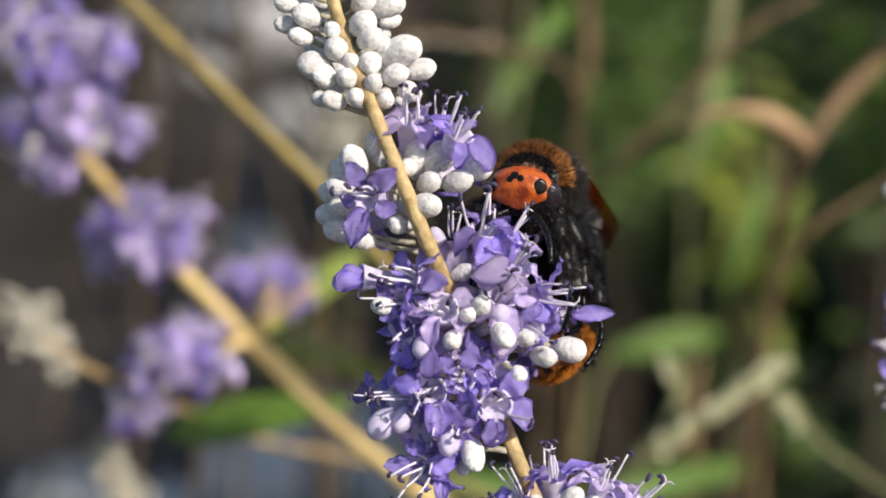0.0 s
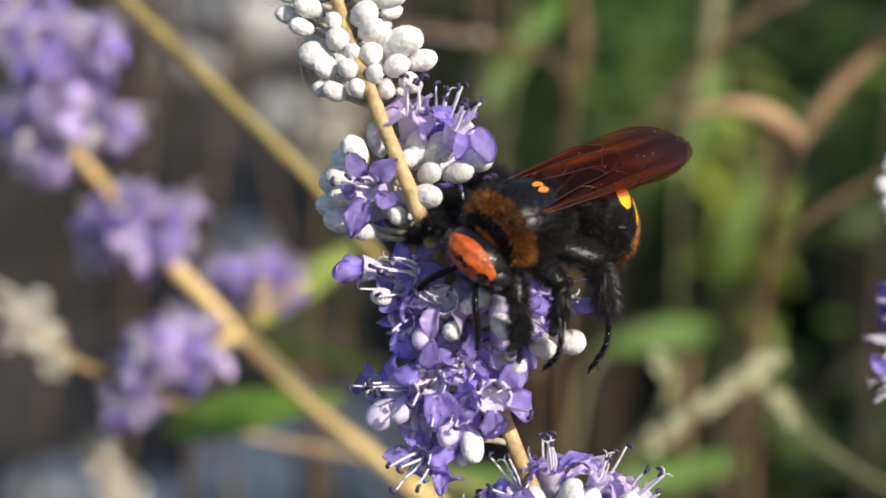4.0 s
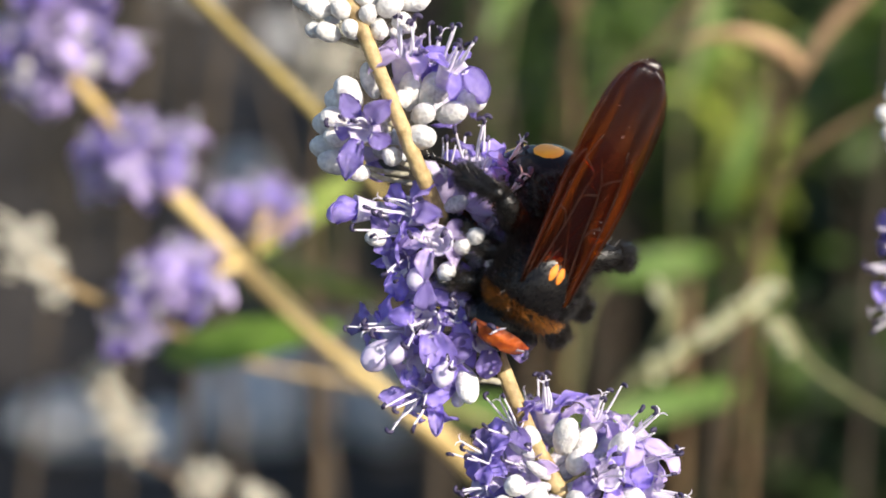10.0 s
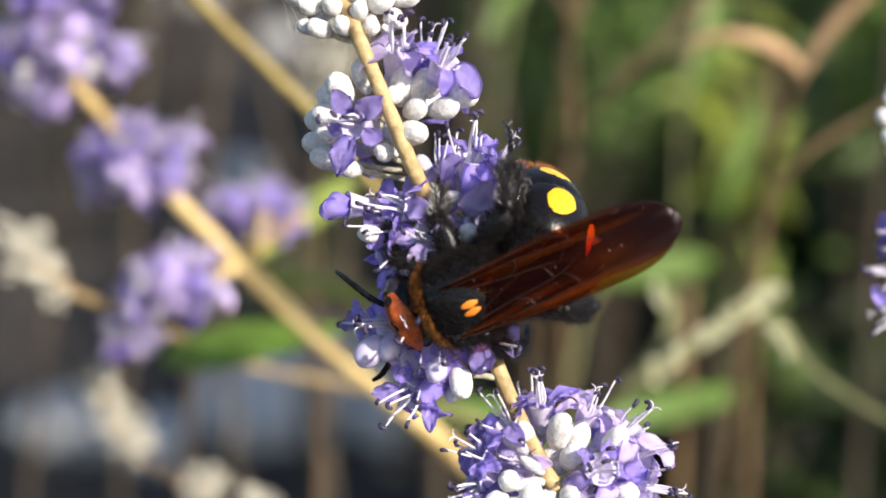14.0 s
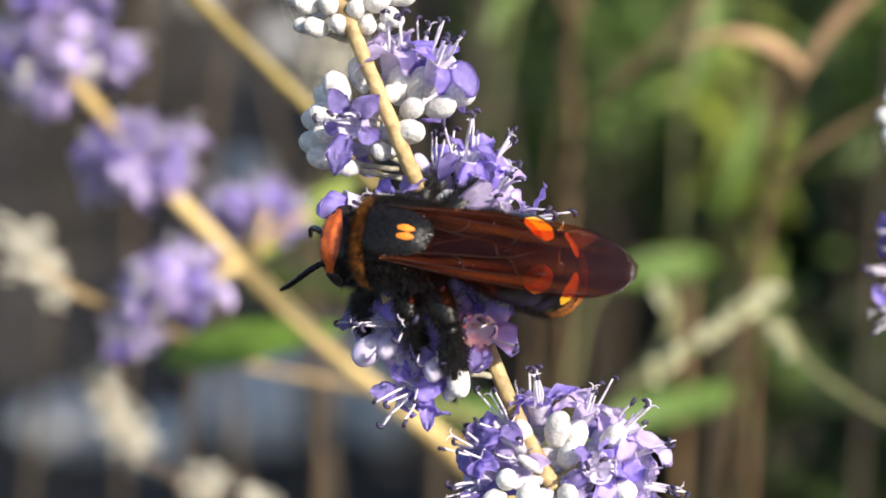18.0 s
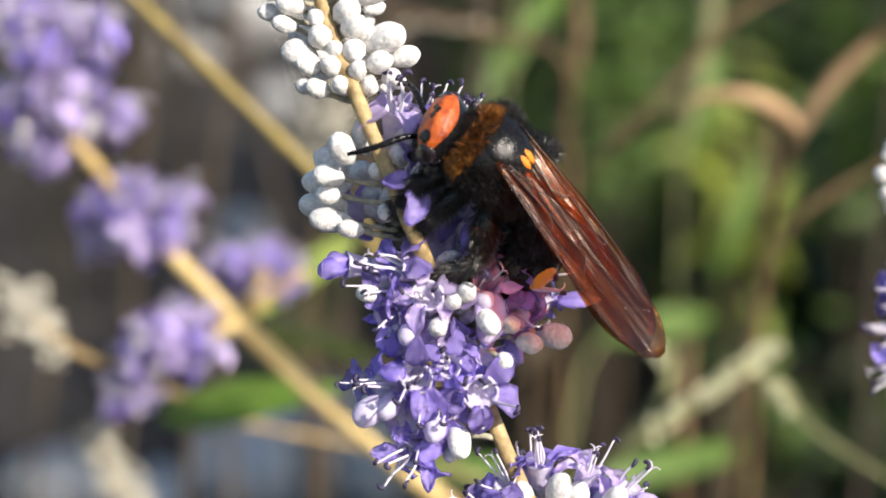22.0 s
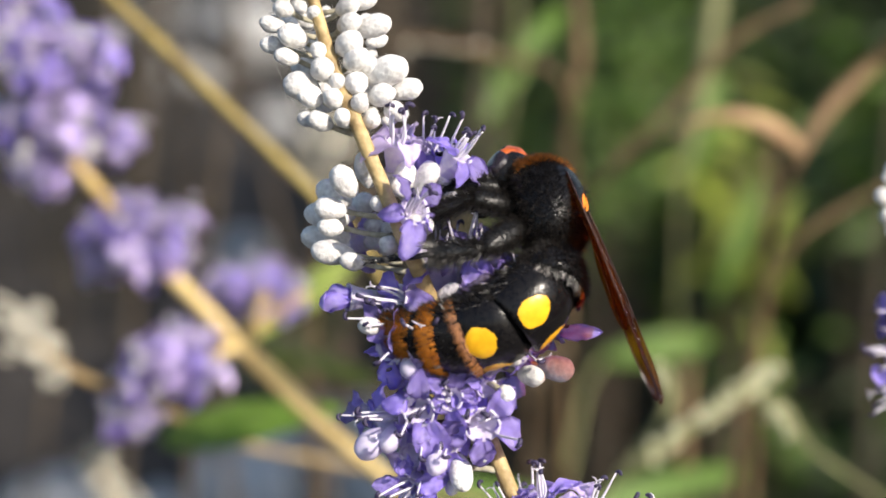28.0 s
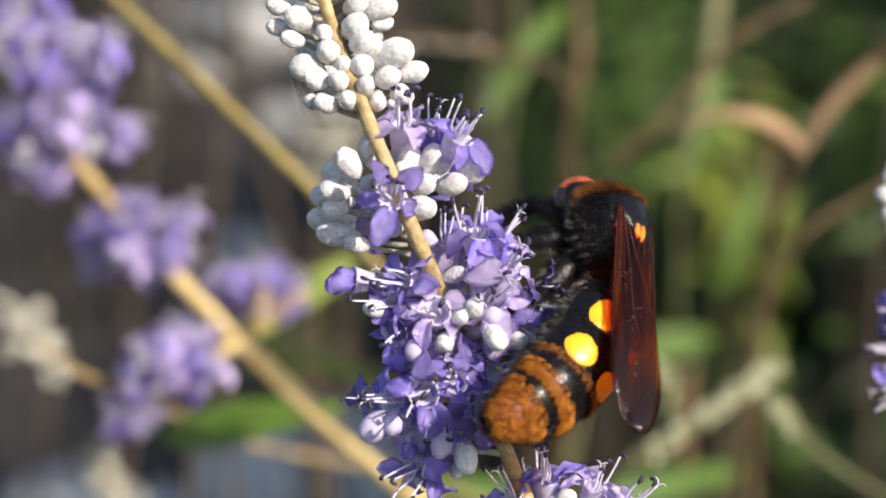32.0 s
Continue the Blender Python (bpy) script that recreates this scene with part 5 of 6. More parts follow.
# tall dry stalks farther back
r = random.Random(31)
for x, deep, w, lean in ((9.07, 620, 2.6, -6), (-31.05, 560, 3.6, 4), (-32.17, 800, 5.0, -6), (-49.80, 640, 3.4, 7), (-12.30, 700, 4.0, 5),
                         (-4.05, 560, 2.6, -3), (58.20, 640, 3.0, 4), (-40.80, 720, 4.2, 3), (-21.30, 760, 3.2, -8), (2.70, 820, 5.0, 4)):
    s = plant("dry_stalk", "tall dry brown stalk standing in the undergrowth", "dry stalk", "tall dry stalks")
    top, low_end = behind(x + lean, 40, deep), behind(x - lean, -60, deep)
    rod("stalk", s, [(behind(x + lean * 1.2, 70, deep), w * 0.4), (top, w * 0.5), (behind(x, 0, deep), w * 0.55), (low_end, w * 0.6), (ground_below(low_end), w * 0.7)], DARKDRY, "", 8, 0.2)
    for k in range(2 if x < 10 else 0):
        a = behind(x + r.uniform(-2, 2), r.uniform(-30, 35), deep)
        leaf(s, a, a + Vector((r.uniform(-50, 50), r.uniform(5, 50), r.uniform(-20, 20))), r.uniform(5, 11), 0.8, DARKDRY, "withered leaf", r.uniform(-50, 50))


# taller stalks and blades nearer by
def tall_stalk(name, label, category, group, points, material, leaves=()):
    p = plant(name, label, category, group)
    rod("stalk", p, points + [(ground_below(points[-1][0], 0.0, 0.03), points[-1][1] * 0.8)], material, "", 8, 0.25)
    for a, b, w, m in leaves:
        leaf(p, a, b, w, 0.5, m, "long narrow blade", 10, 0.2)
    return p


for points, material, leaves in (
        ([(behind(17.55, 37.57, 400), 1.6), (behind(18.15, 24.82, 400), 2.2), (behind(16.80, 17.32, 405), 1.4), (behind(15.45, 8.32, 415), 0.6), (behind(13.20, -5.92, 430), 0.5), (behind(10.95, -34.42, 440), 0.5)], DRY, ()),
        ([(behind(36.80, 37.57, 470), 3.0), (behind(35.30, 27.07, 470), 3.4), (behind(33.30, 16.57, 475), 2.0), (behind(31.57, 7.57, 480), 0.8), (behind(31.20, -5.92, 490), 0.5), (behind(31.57, -34.42, 500), 0.5)], STALKGREEN, ((behind(33.0, 8.32, 480), behind(37.6, 23.32, 470), 10.0, GREENBLADE), (behind(36.0, -8.0, 480), behind(42.95, 9.32, 470), 7.0, GREENBLADE))),
        ([(behind(43.57, 14.32, 420), 1.0), (behind(43.20, 1.57, 420), 1.7), (behind(42.45, -8.92, 425), 1.5), (behind(41.32, -20.93, 430), 0.7), (behind(40.57, -34.42, 440), 0.6)], DRY, ()),
        ([(behind(10.30, 37.57, 430), 0.8), (behind(9.85, 28.57, 430), 1.0), (behind(8.95, 18.82, 440), 0.7), (behind(6.20, 1.57, 450), 0.5), (behind(3.45, -34.42, 460), 0.5)], STALKGREEN, ((behind(5.6, 16.57, 440), behind(12.07, 30.57, 450), 11.0, GREENBLADE), (behind(9.0, 24.0, 440), behind(17.07, 33.57, 450), 8.0, GREENBLADE))),
        ([(behind(33.07, -14.92, 460), 1.2), (behind(32.32, -22.43, 460), 2.0), (behind(31.80, -34.42, 465), 1.8)], DRY, ())):
    green = material is STALKGREEN
    tall_stalk("tall_grass" if green else "dry_stalk", "tall olive green grass stem with narrow blades" if green else "tall tan dry stalk standing in the undergrowth", "grass" if green else "dry stalk", "tall grasses" if green else "tall dry stalks", points, material, leaves)


# ---- ground and undergrowth ----
def ground_height(x, y):
    d = math.hypot(x, y)
    return (0.03 * noise.noise(Vector((x * 1.3, y * 1.3, 0))) + 0.012 * noise.noise(Vector((x * 6, y * 6, 3)))) * min(1, d / 0.5) if d < 40 else 0.0


verts, faces = [(0, 0, 0)], []
radii = [0.15 * 1.09 ** i for i in range(118)]
N = 96
for a in radii:
    for i in range(N):
        c = 2 * math.pi * i / N
        verts.append((a * math.cos(c), a * math.sin(c), ground_height(a * math.cos(c), a * math.sin(c))))
for i in range(N):
    faces.append((0, 1 + i, 1 + (i + 1) % N))
for k in range(len(radii) - 1):
    for i in range(N):
        a, b = 1 + k * N + i, 1 + k * N + (i + 1) % N
        faces.append((a, a + N, b + N, b))
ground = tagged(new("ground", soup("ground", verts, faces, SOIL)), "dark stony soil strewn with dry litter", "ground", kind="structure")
ground.data.shade_smooth()

# grey stones on the ground
r = random.Random(8)
for i, (x, y, s) in enumerate(((-0.38, 2.19, 0.06), (-0.28, 2.16, 0.05), (-0.16, 2.22, 0.09), (-0.06, 2.26, 0.11), (-0.12, 2.38, 0.09), (-0.34, 4.7, 0.07), (-0.81, 6.4, 0.13), (-0.24, 2.42, 0.05), (0.02, 6.6, 0.12), (-0.50, 5.85, 0.17), (-0.66, 6.0, 0.10), (-0.62, 5.4, 0.08), (-0.30, 3.4, 0.06), (0.9, 3.6, 0.12))):
    bm = bmesh.new()
    bmesh.ops.create_icosphere(bm, subdivisions=3, radius=1)
    for v in bm.verts:
        v.co *= 1 + 0.35 * noise.noise(v.co * 1.1 + Vector((i * 7, 0, 0))) + 0.08 * noise.noise(v.co * 4 + Vector((i, 3, 0)))
        v.co = Vector((v.co.x * s * 1000, v.co.y * s * 700, v.co.z * s * 600))
    st = part("stone", bm, ROCK, None, "", Matrix.Translation((x * 1000, y * 1000, s * 260)) @ Matrix.Rotation(i * 1.7, 4, "Z"), False)
    tagged(st, "weathered pale grey limestone lump half sunk in soil", "stone", "stones")


def thicket(name, material, count, x0, x1, y0, y1, h0, h1, width, seed, droop=0.35, keep=None):
    """Blades and narrow leaves rooted in the ground."""
    r = random.Random(seed)
    verts, faces = [], []
    while len(faces) < count * 4:
        x, y = r.uniform(x0, x1), r.uniform(y0, y1)
        if keep and not keep(x, y):
            continue
        h, w, a = r.uniform(h0, h1), width * r.uniform(0.5, 1.4), r.uniform(0, 6.28)
        lean = Vector((math.cos(a), math.sin(a), 0))
        side = Vector((-lean.y, lean.x, 0)).lerp(Vector((1, 0, 0)), 0.5) * w * 0.5
        base = Vector((x, y, ground_height(x, y) - 0.01))
        k = len(verts)
        d = droop * r.uniform(0.2, 1.5) * h
        for j in range(5):
            t = j / 4
            p = base + Vector((0, 0, h * (t - 0.25 * droop * t * t))) + lean * d * t * t
            s = side * (1 - t) ** 0.6 * (0.6 + 0.8 * t if t < 0.5 else 1) + Vector((0, 0, 0))
            verts += [p - s, p + s]
        faces += [(k + 2 * j, k + 2 * j + 1, k + 2 * j + 3, k + 2 * j + 2) for j in range(4)]
    return new(name, soup(name, verts, faces, material))


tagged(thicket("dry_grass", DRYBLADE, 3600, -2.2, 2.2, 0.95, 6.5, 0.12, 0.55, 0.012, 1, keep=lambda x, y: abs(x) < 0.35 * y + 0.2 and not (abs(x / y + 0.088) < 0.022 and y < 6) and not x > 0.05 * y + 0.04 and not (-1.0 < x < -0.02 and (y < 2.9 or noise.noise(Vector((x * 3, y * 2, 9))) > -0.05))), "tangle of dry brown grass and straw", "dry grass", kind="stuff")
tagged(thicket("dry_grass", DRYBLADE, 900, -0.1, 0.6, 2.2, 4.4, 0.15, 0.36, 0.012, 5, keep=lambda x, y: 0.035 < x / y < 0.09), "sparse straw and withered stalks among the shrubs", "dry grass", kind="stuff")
tagged(thicket("green_grass", GRASSY, 900, -0.1, 1.6, 1.0, 4.5, 0.25, 0.7, 0.022, 2, 0.5, keep=lambda x, y: x > 0.05 * y and y > 2.6), "olive green grass clumps in the undergrowth", "grass", kind="stuff")


def leafy_bush(name, label, x, y, h, w, count, seed, size=0.05, material=GREENS, low=0.1):
    """Thin stems with a ragged crown of narrow leaves."""
    r = random.Random(seed)
    b = tagged(new(name), label, "bush", "bushes")
    b.matrix_world = pose(x, y, 0)
    verts, faces = [], []
    for k in range(7):
        a, q = r.uniform(0, 6.28), r.uniform(0.2, 1) * w
        tip = Vector((math.cos(a) * q, math.sin(a) * q, h * r.uniform(0.95 if low > 0.5 else 0.7, 1.0)))
        part("branch", tube([(0, 0, -10, 2.4), (tip.x * 300, tip.y * 300, tip.z * 500, 1.6), (*(tip * 1000), 0.8)], 6, 4), DARKDRY, b)
        for i in range(count // 7):
            t = r.uniform(low, 1.0) ** 0.7
            c = Vector((tip.x * t * t, tip.y * t * t, tip.z * t)) + Vector((r.gauss(0, w * 0.16), r.gauss(0, w * 0.16), r.gauss(0, h * 0.05)))
            d = Vector((r.gauss(0, 1), r.gauss(0, 1), r.gauss(0.1, 0.7))).normalized()
            s = d.orthogonal().normalized()
            s = (Matrix.Rotation(r.uniform(0, 6.28), 3, d) @ s) * size * 0.16
            e = size * r.uniform(0.7, 1.5)
            n = len(verts)
            verts += [c, c + d * e * 0.5 + s, c + d * e + Vector((0, 0, -0.15 * e)), c + d * e * 0.5 - s]
            faces += [(n, n + 1, n + 2, n + 3)]
    tagged(placed("crown", soup("crown", verts, faces, material), b, "ragged green foliage"), kind="stuff")
    return b


# the last one is unseen, added beside the view to shade the right background
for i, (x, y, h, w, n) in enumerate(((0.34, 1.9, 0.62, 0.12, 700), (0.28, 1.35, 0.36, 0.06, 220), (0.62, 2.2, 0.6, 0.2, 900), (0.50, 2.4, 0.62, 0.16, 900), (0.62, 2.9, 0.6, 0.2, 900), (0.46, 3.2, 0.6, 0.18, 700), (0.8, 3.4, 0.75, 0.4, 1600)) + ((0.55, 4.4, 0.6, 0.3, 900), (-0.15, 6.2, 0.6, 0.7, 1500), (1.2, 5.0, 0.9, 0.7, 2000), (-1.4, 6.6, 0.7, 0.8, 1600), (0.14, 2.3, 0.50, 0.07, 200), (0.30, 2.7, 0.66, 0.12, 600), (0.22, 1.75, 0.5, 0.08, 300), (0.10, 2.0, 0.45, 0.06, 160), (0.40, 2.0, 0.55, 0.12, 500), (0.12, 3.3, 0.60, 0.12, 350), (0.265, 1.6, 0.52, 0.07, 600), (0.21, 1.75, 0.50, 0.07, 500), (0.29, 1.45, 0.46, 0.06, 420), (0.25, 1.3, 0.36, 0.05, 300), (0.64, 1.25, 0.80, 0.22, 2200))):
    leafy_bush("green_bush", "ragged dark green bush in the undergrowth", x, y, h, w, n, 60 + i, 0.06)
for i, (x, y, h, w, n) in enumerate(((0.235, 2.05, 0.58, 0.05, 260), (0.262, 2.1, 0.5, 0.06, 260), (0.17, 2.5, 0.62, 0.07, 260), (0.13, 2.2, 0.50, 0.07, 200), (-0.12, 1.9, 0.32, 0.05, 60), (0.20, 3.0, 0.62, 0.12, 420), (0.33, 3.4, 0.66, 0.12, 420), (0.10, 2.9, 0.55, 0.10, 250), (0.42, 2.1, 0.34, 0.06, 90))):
    leafy_bush("olive_bush", "brighter olive green shrub in the undergrowth", x, y, h, w, n, 90 + i, 0.05, OLIVE, 0.7)

# leafy tips in brighter leaf colours that stand for sun on them
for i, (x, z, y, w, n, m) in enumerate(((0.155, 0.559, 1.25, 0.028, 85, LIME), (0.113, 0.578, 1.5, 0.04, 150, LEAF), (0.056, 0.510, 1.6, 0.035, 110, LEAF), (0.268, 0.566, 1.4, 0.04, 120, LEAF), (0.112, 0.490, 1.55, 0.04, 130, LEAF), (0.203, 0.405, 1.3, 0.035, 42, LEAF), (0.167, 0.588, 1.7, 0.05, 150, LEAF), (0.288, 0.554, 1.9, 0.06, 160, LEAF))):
    leafy_bush("sunlit_shrub", "shrub with a leafy tip coloured a sun-bright green", x, y, z, w, n, 130 + i, 0.03, m, 0.82)


# ---- what moves ----
def wasp_pose(x, y, z, fwd, back):
    """The wasp's pose: its chest in the flower's plane (mm), the way its head points and the way its back faces (right, up, towards the lens)."""
    f = Vector(fwd).normalized()
    b = Vector(back)
    b = (b - f * b.dot(f)).normalized()
    r = Matrix((f, b.cross(f), b)).transposed().to_4x4()
    return PLANE @ metres(Matrix.Translation((x, y, z)) @ r)


def spike_pose(x, y):
    """The spike swung by x, y (mm) at its node, from its foot."""
    return PLANE @ metres(Matrix.Translation(PIVOT + Vector((x * 0.75, y * 0.85, 0))) @ Matrix.Rotation(-0.25 * x / 45.0, 4, "Z"))


def whorl_turn(degrees):
    """The loose whorl turned on the stem and pulled aside with it."""
    return Matrix.Translation(WHORL_AT + Vector((0.0, -0.045, 0)) * degrees) @ Matrix.Rotation(radians(degrees), 4, WHORL_AXIS) @ Matrix.Translation(-WHORL_AT)


def abdomen_poses(curl, bend):
    """Each ring's pose for a downward curl and a sideways bend, in degrees over the whole tail."""
    m = Matrix.Translation((-7.0, 0, -0.9))
    out = []
    for share, (length, _) in zip((0.26, 0.24, 0.17, 0.14, 0.10, 0.09), RINGS):
        m = m @ Matrix.Rotation(radians(-curl * share), 4, "Y") @ Matrix.Rotation(radians(bend * share), 4, "Z")
        out.append(metres(m))
        m = m @ Matrix.Translation((-length, 0, 0))
    return out


def wing_pose(s, spread, lift, sway, tilt, hind):
    """A wing swung outwards, raised, and both swayed to one side, in degrees."""
    at = Vector((-1.0 if hind else 0.8, s * 3.6, 4.3 + (-0.2 if hind else 0.25) + s * 0.12))
    return metres(Matrix.Translation(at) @ Matrix.Rotation(radians(-s * (spread + (1 if hind else 0)) + sway), 4, "Z") @ Matrix.Rotation(radians(lift), 4, "Y") @ Matrix.Rotation(radians(s * tilt), 4, "X"))


def leg_poses(s, k, hip, knee, swing, reach):
    """Thigh and lower leg; swing moves the leg fore and aft, reach lets it out."""
    out = (50, 95, 130)[k] + swing
    d = Vector((math.cos(radians(out)), s * math.sin(radians(out)), -0.15 + reach)).normalized()
    z = Vector((0, 0, 1))
    z = (z - d * z.dot(d)).normalized()
    thigh = Matrix.Translation(hip) @ Matrix((d, z.cross(d), z)).transposed().to_4x4()
    lower = Matrix.Translation((knee, 0, 0)) @ Matrix.Rotation(radians(62 + 25 * reach), 4, "Y") @ Matrix.Rotation(radians(s * (12, -6, -22)[k]), 4, "Z")
    return metres(thigh), metres(lower)


def limb(*angles):
    return angles


def motions():
    walk(spike, [
        (0, spike_pose(0.67, 2.02)),
        (0.5, spike_pose(-0.07, 2.70)),
        (1, spike_pose(0.60, 2.17)),
        (1.5, spike_pose(2.48, 2.77)),
        (2, spike_pose(3.00, 4.12)),
        (2.5, spike_pose(1.57, 3.60)),
        (3, spike_pose(1.43, 1.95)),
        (3.5, spike_pose(2.02, 2.85)),
        (4.5, spike_pose(1.50, 1.95)),
        (5.5, spike_pose(0.97, 1.27)),
        (6, spike_pose(0.82, 0.82)),
        (6.5, spike_pose(0.82, 1.43)),
        (7, spike_pose(0.75, 1.20)),
        (7.5, spike_pose(1.12, 0.67)),
        (8, spike_pose(0.15, 0.75)),
        (8.5, spike_pose(-0.15, 0.38)),
        (9, spike_pose(0.15, 0.07)),
        (9.5, spike_pose(0.53, 0.90)),
        (10, spike_pose(0.90, 0.75)),
        (10.5, spike_pose(0.38, 0.53)),
        (11, spike_pose(0.07, 1.35)),
        (11.5, spike_pose(0.30, 1.50)),
        (12, spike_pose(0.53, 1.80)),
        (12.5, spike_pose(0.53, 1.80)),
        (13, spike_pose(0.30, 2.40)),
        (13.5, spike_pose(0.15, 1.27)),
        (14, spike_pose(-0.15, 1.95)),
        (14.5, spike_pose(-0.53, 1.57)),
        (16.5, spike_pose(-0.45, 1.65)),
        (17, spike_pose(-0.38, 2.17)),
        (17.5, spike_pose(-0.45, 2.40)),
        (18, spike_pose(-0.67, 2.10)),
        (18.5, spike_pose(-0.75, 1.57)),
        (19, spike_pose(-0.45, 1.88)),
        (19.5, spike_pose(-0.22, 2.25)),
        (20, spike_pose(-0.45, 1.43)),
        (20.5, spike_pose(-0.53, 2.10)),
        (21, spike_pose(-0.22, 1.72)),
        (21.5, spike_pose(-0.07, 1.57)),
        (22, spike_pose(-0.22, 1.65)),
        (22.5, spike_pose(0.00, 1.72)),
        (23, spike_pose(-0.75, 1.43)),
        (23.5, spike_pose(-0.75, 0.15)),
        (24, spike_pose(0.60, 1.72)),
        (24.5, spike_pose(0.75, 1.95)),
        (25, spike_pose(0.15, 0.67)),
        (25.5, spike_pose(0.15, 1.50)),
        (27.5, spike_pose(-0.22, 0.53)),
        (28, spike_pose(0.00, 0.00)),
        (28.5, spike_pose(-0.07, 0.82)),
        (29, spike_pose(0.53, 1.43)),
        (29.5, spike_pose(0.07, 1.27)),
        (30, spike_pose(0.15, 2.25)),
        (30.5, spike_pose(0.75, 1.72)),
        (31, spike_pose(0.82, 2.70)),
        (31.5, spike_pose(0.15, 2.25)),
        (32, spike_pose(0.60, 2.32)),
    ])
    turns = [
        (0, 0),
        (18.0, 0),
        (18.5, 6),
        (19, 15),
        (19.5, 36),
        (20, 52),
        (21, 58),
        (22, 55),
        (23, 52),
        (28, 50),
        (28.5, 38),
        (29, 27),
        (32, 27),
    ]
    for ob, share in loose:
        rest = ob.matrix_basis.copy()
        walk(ob, [(t, metres(whorl_turn(a * share)) @ rest) for t, a in turns])
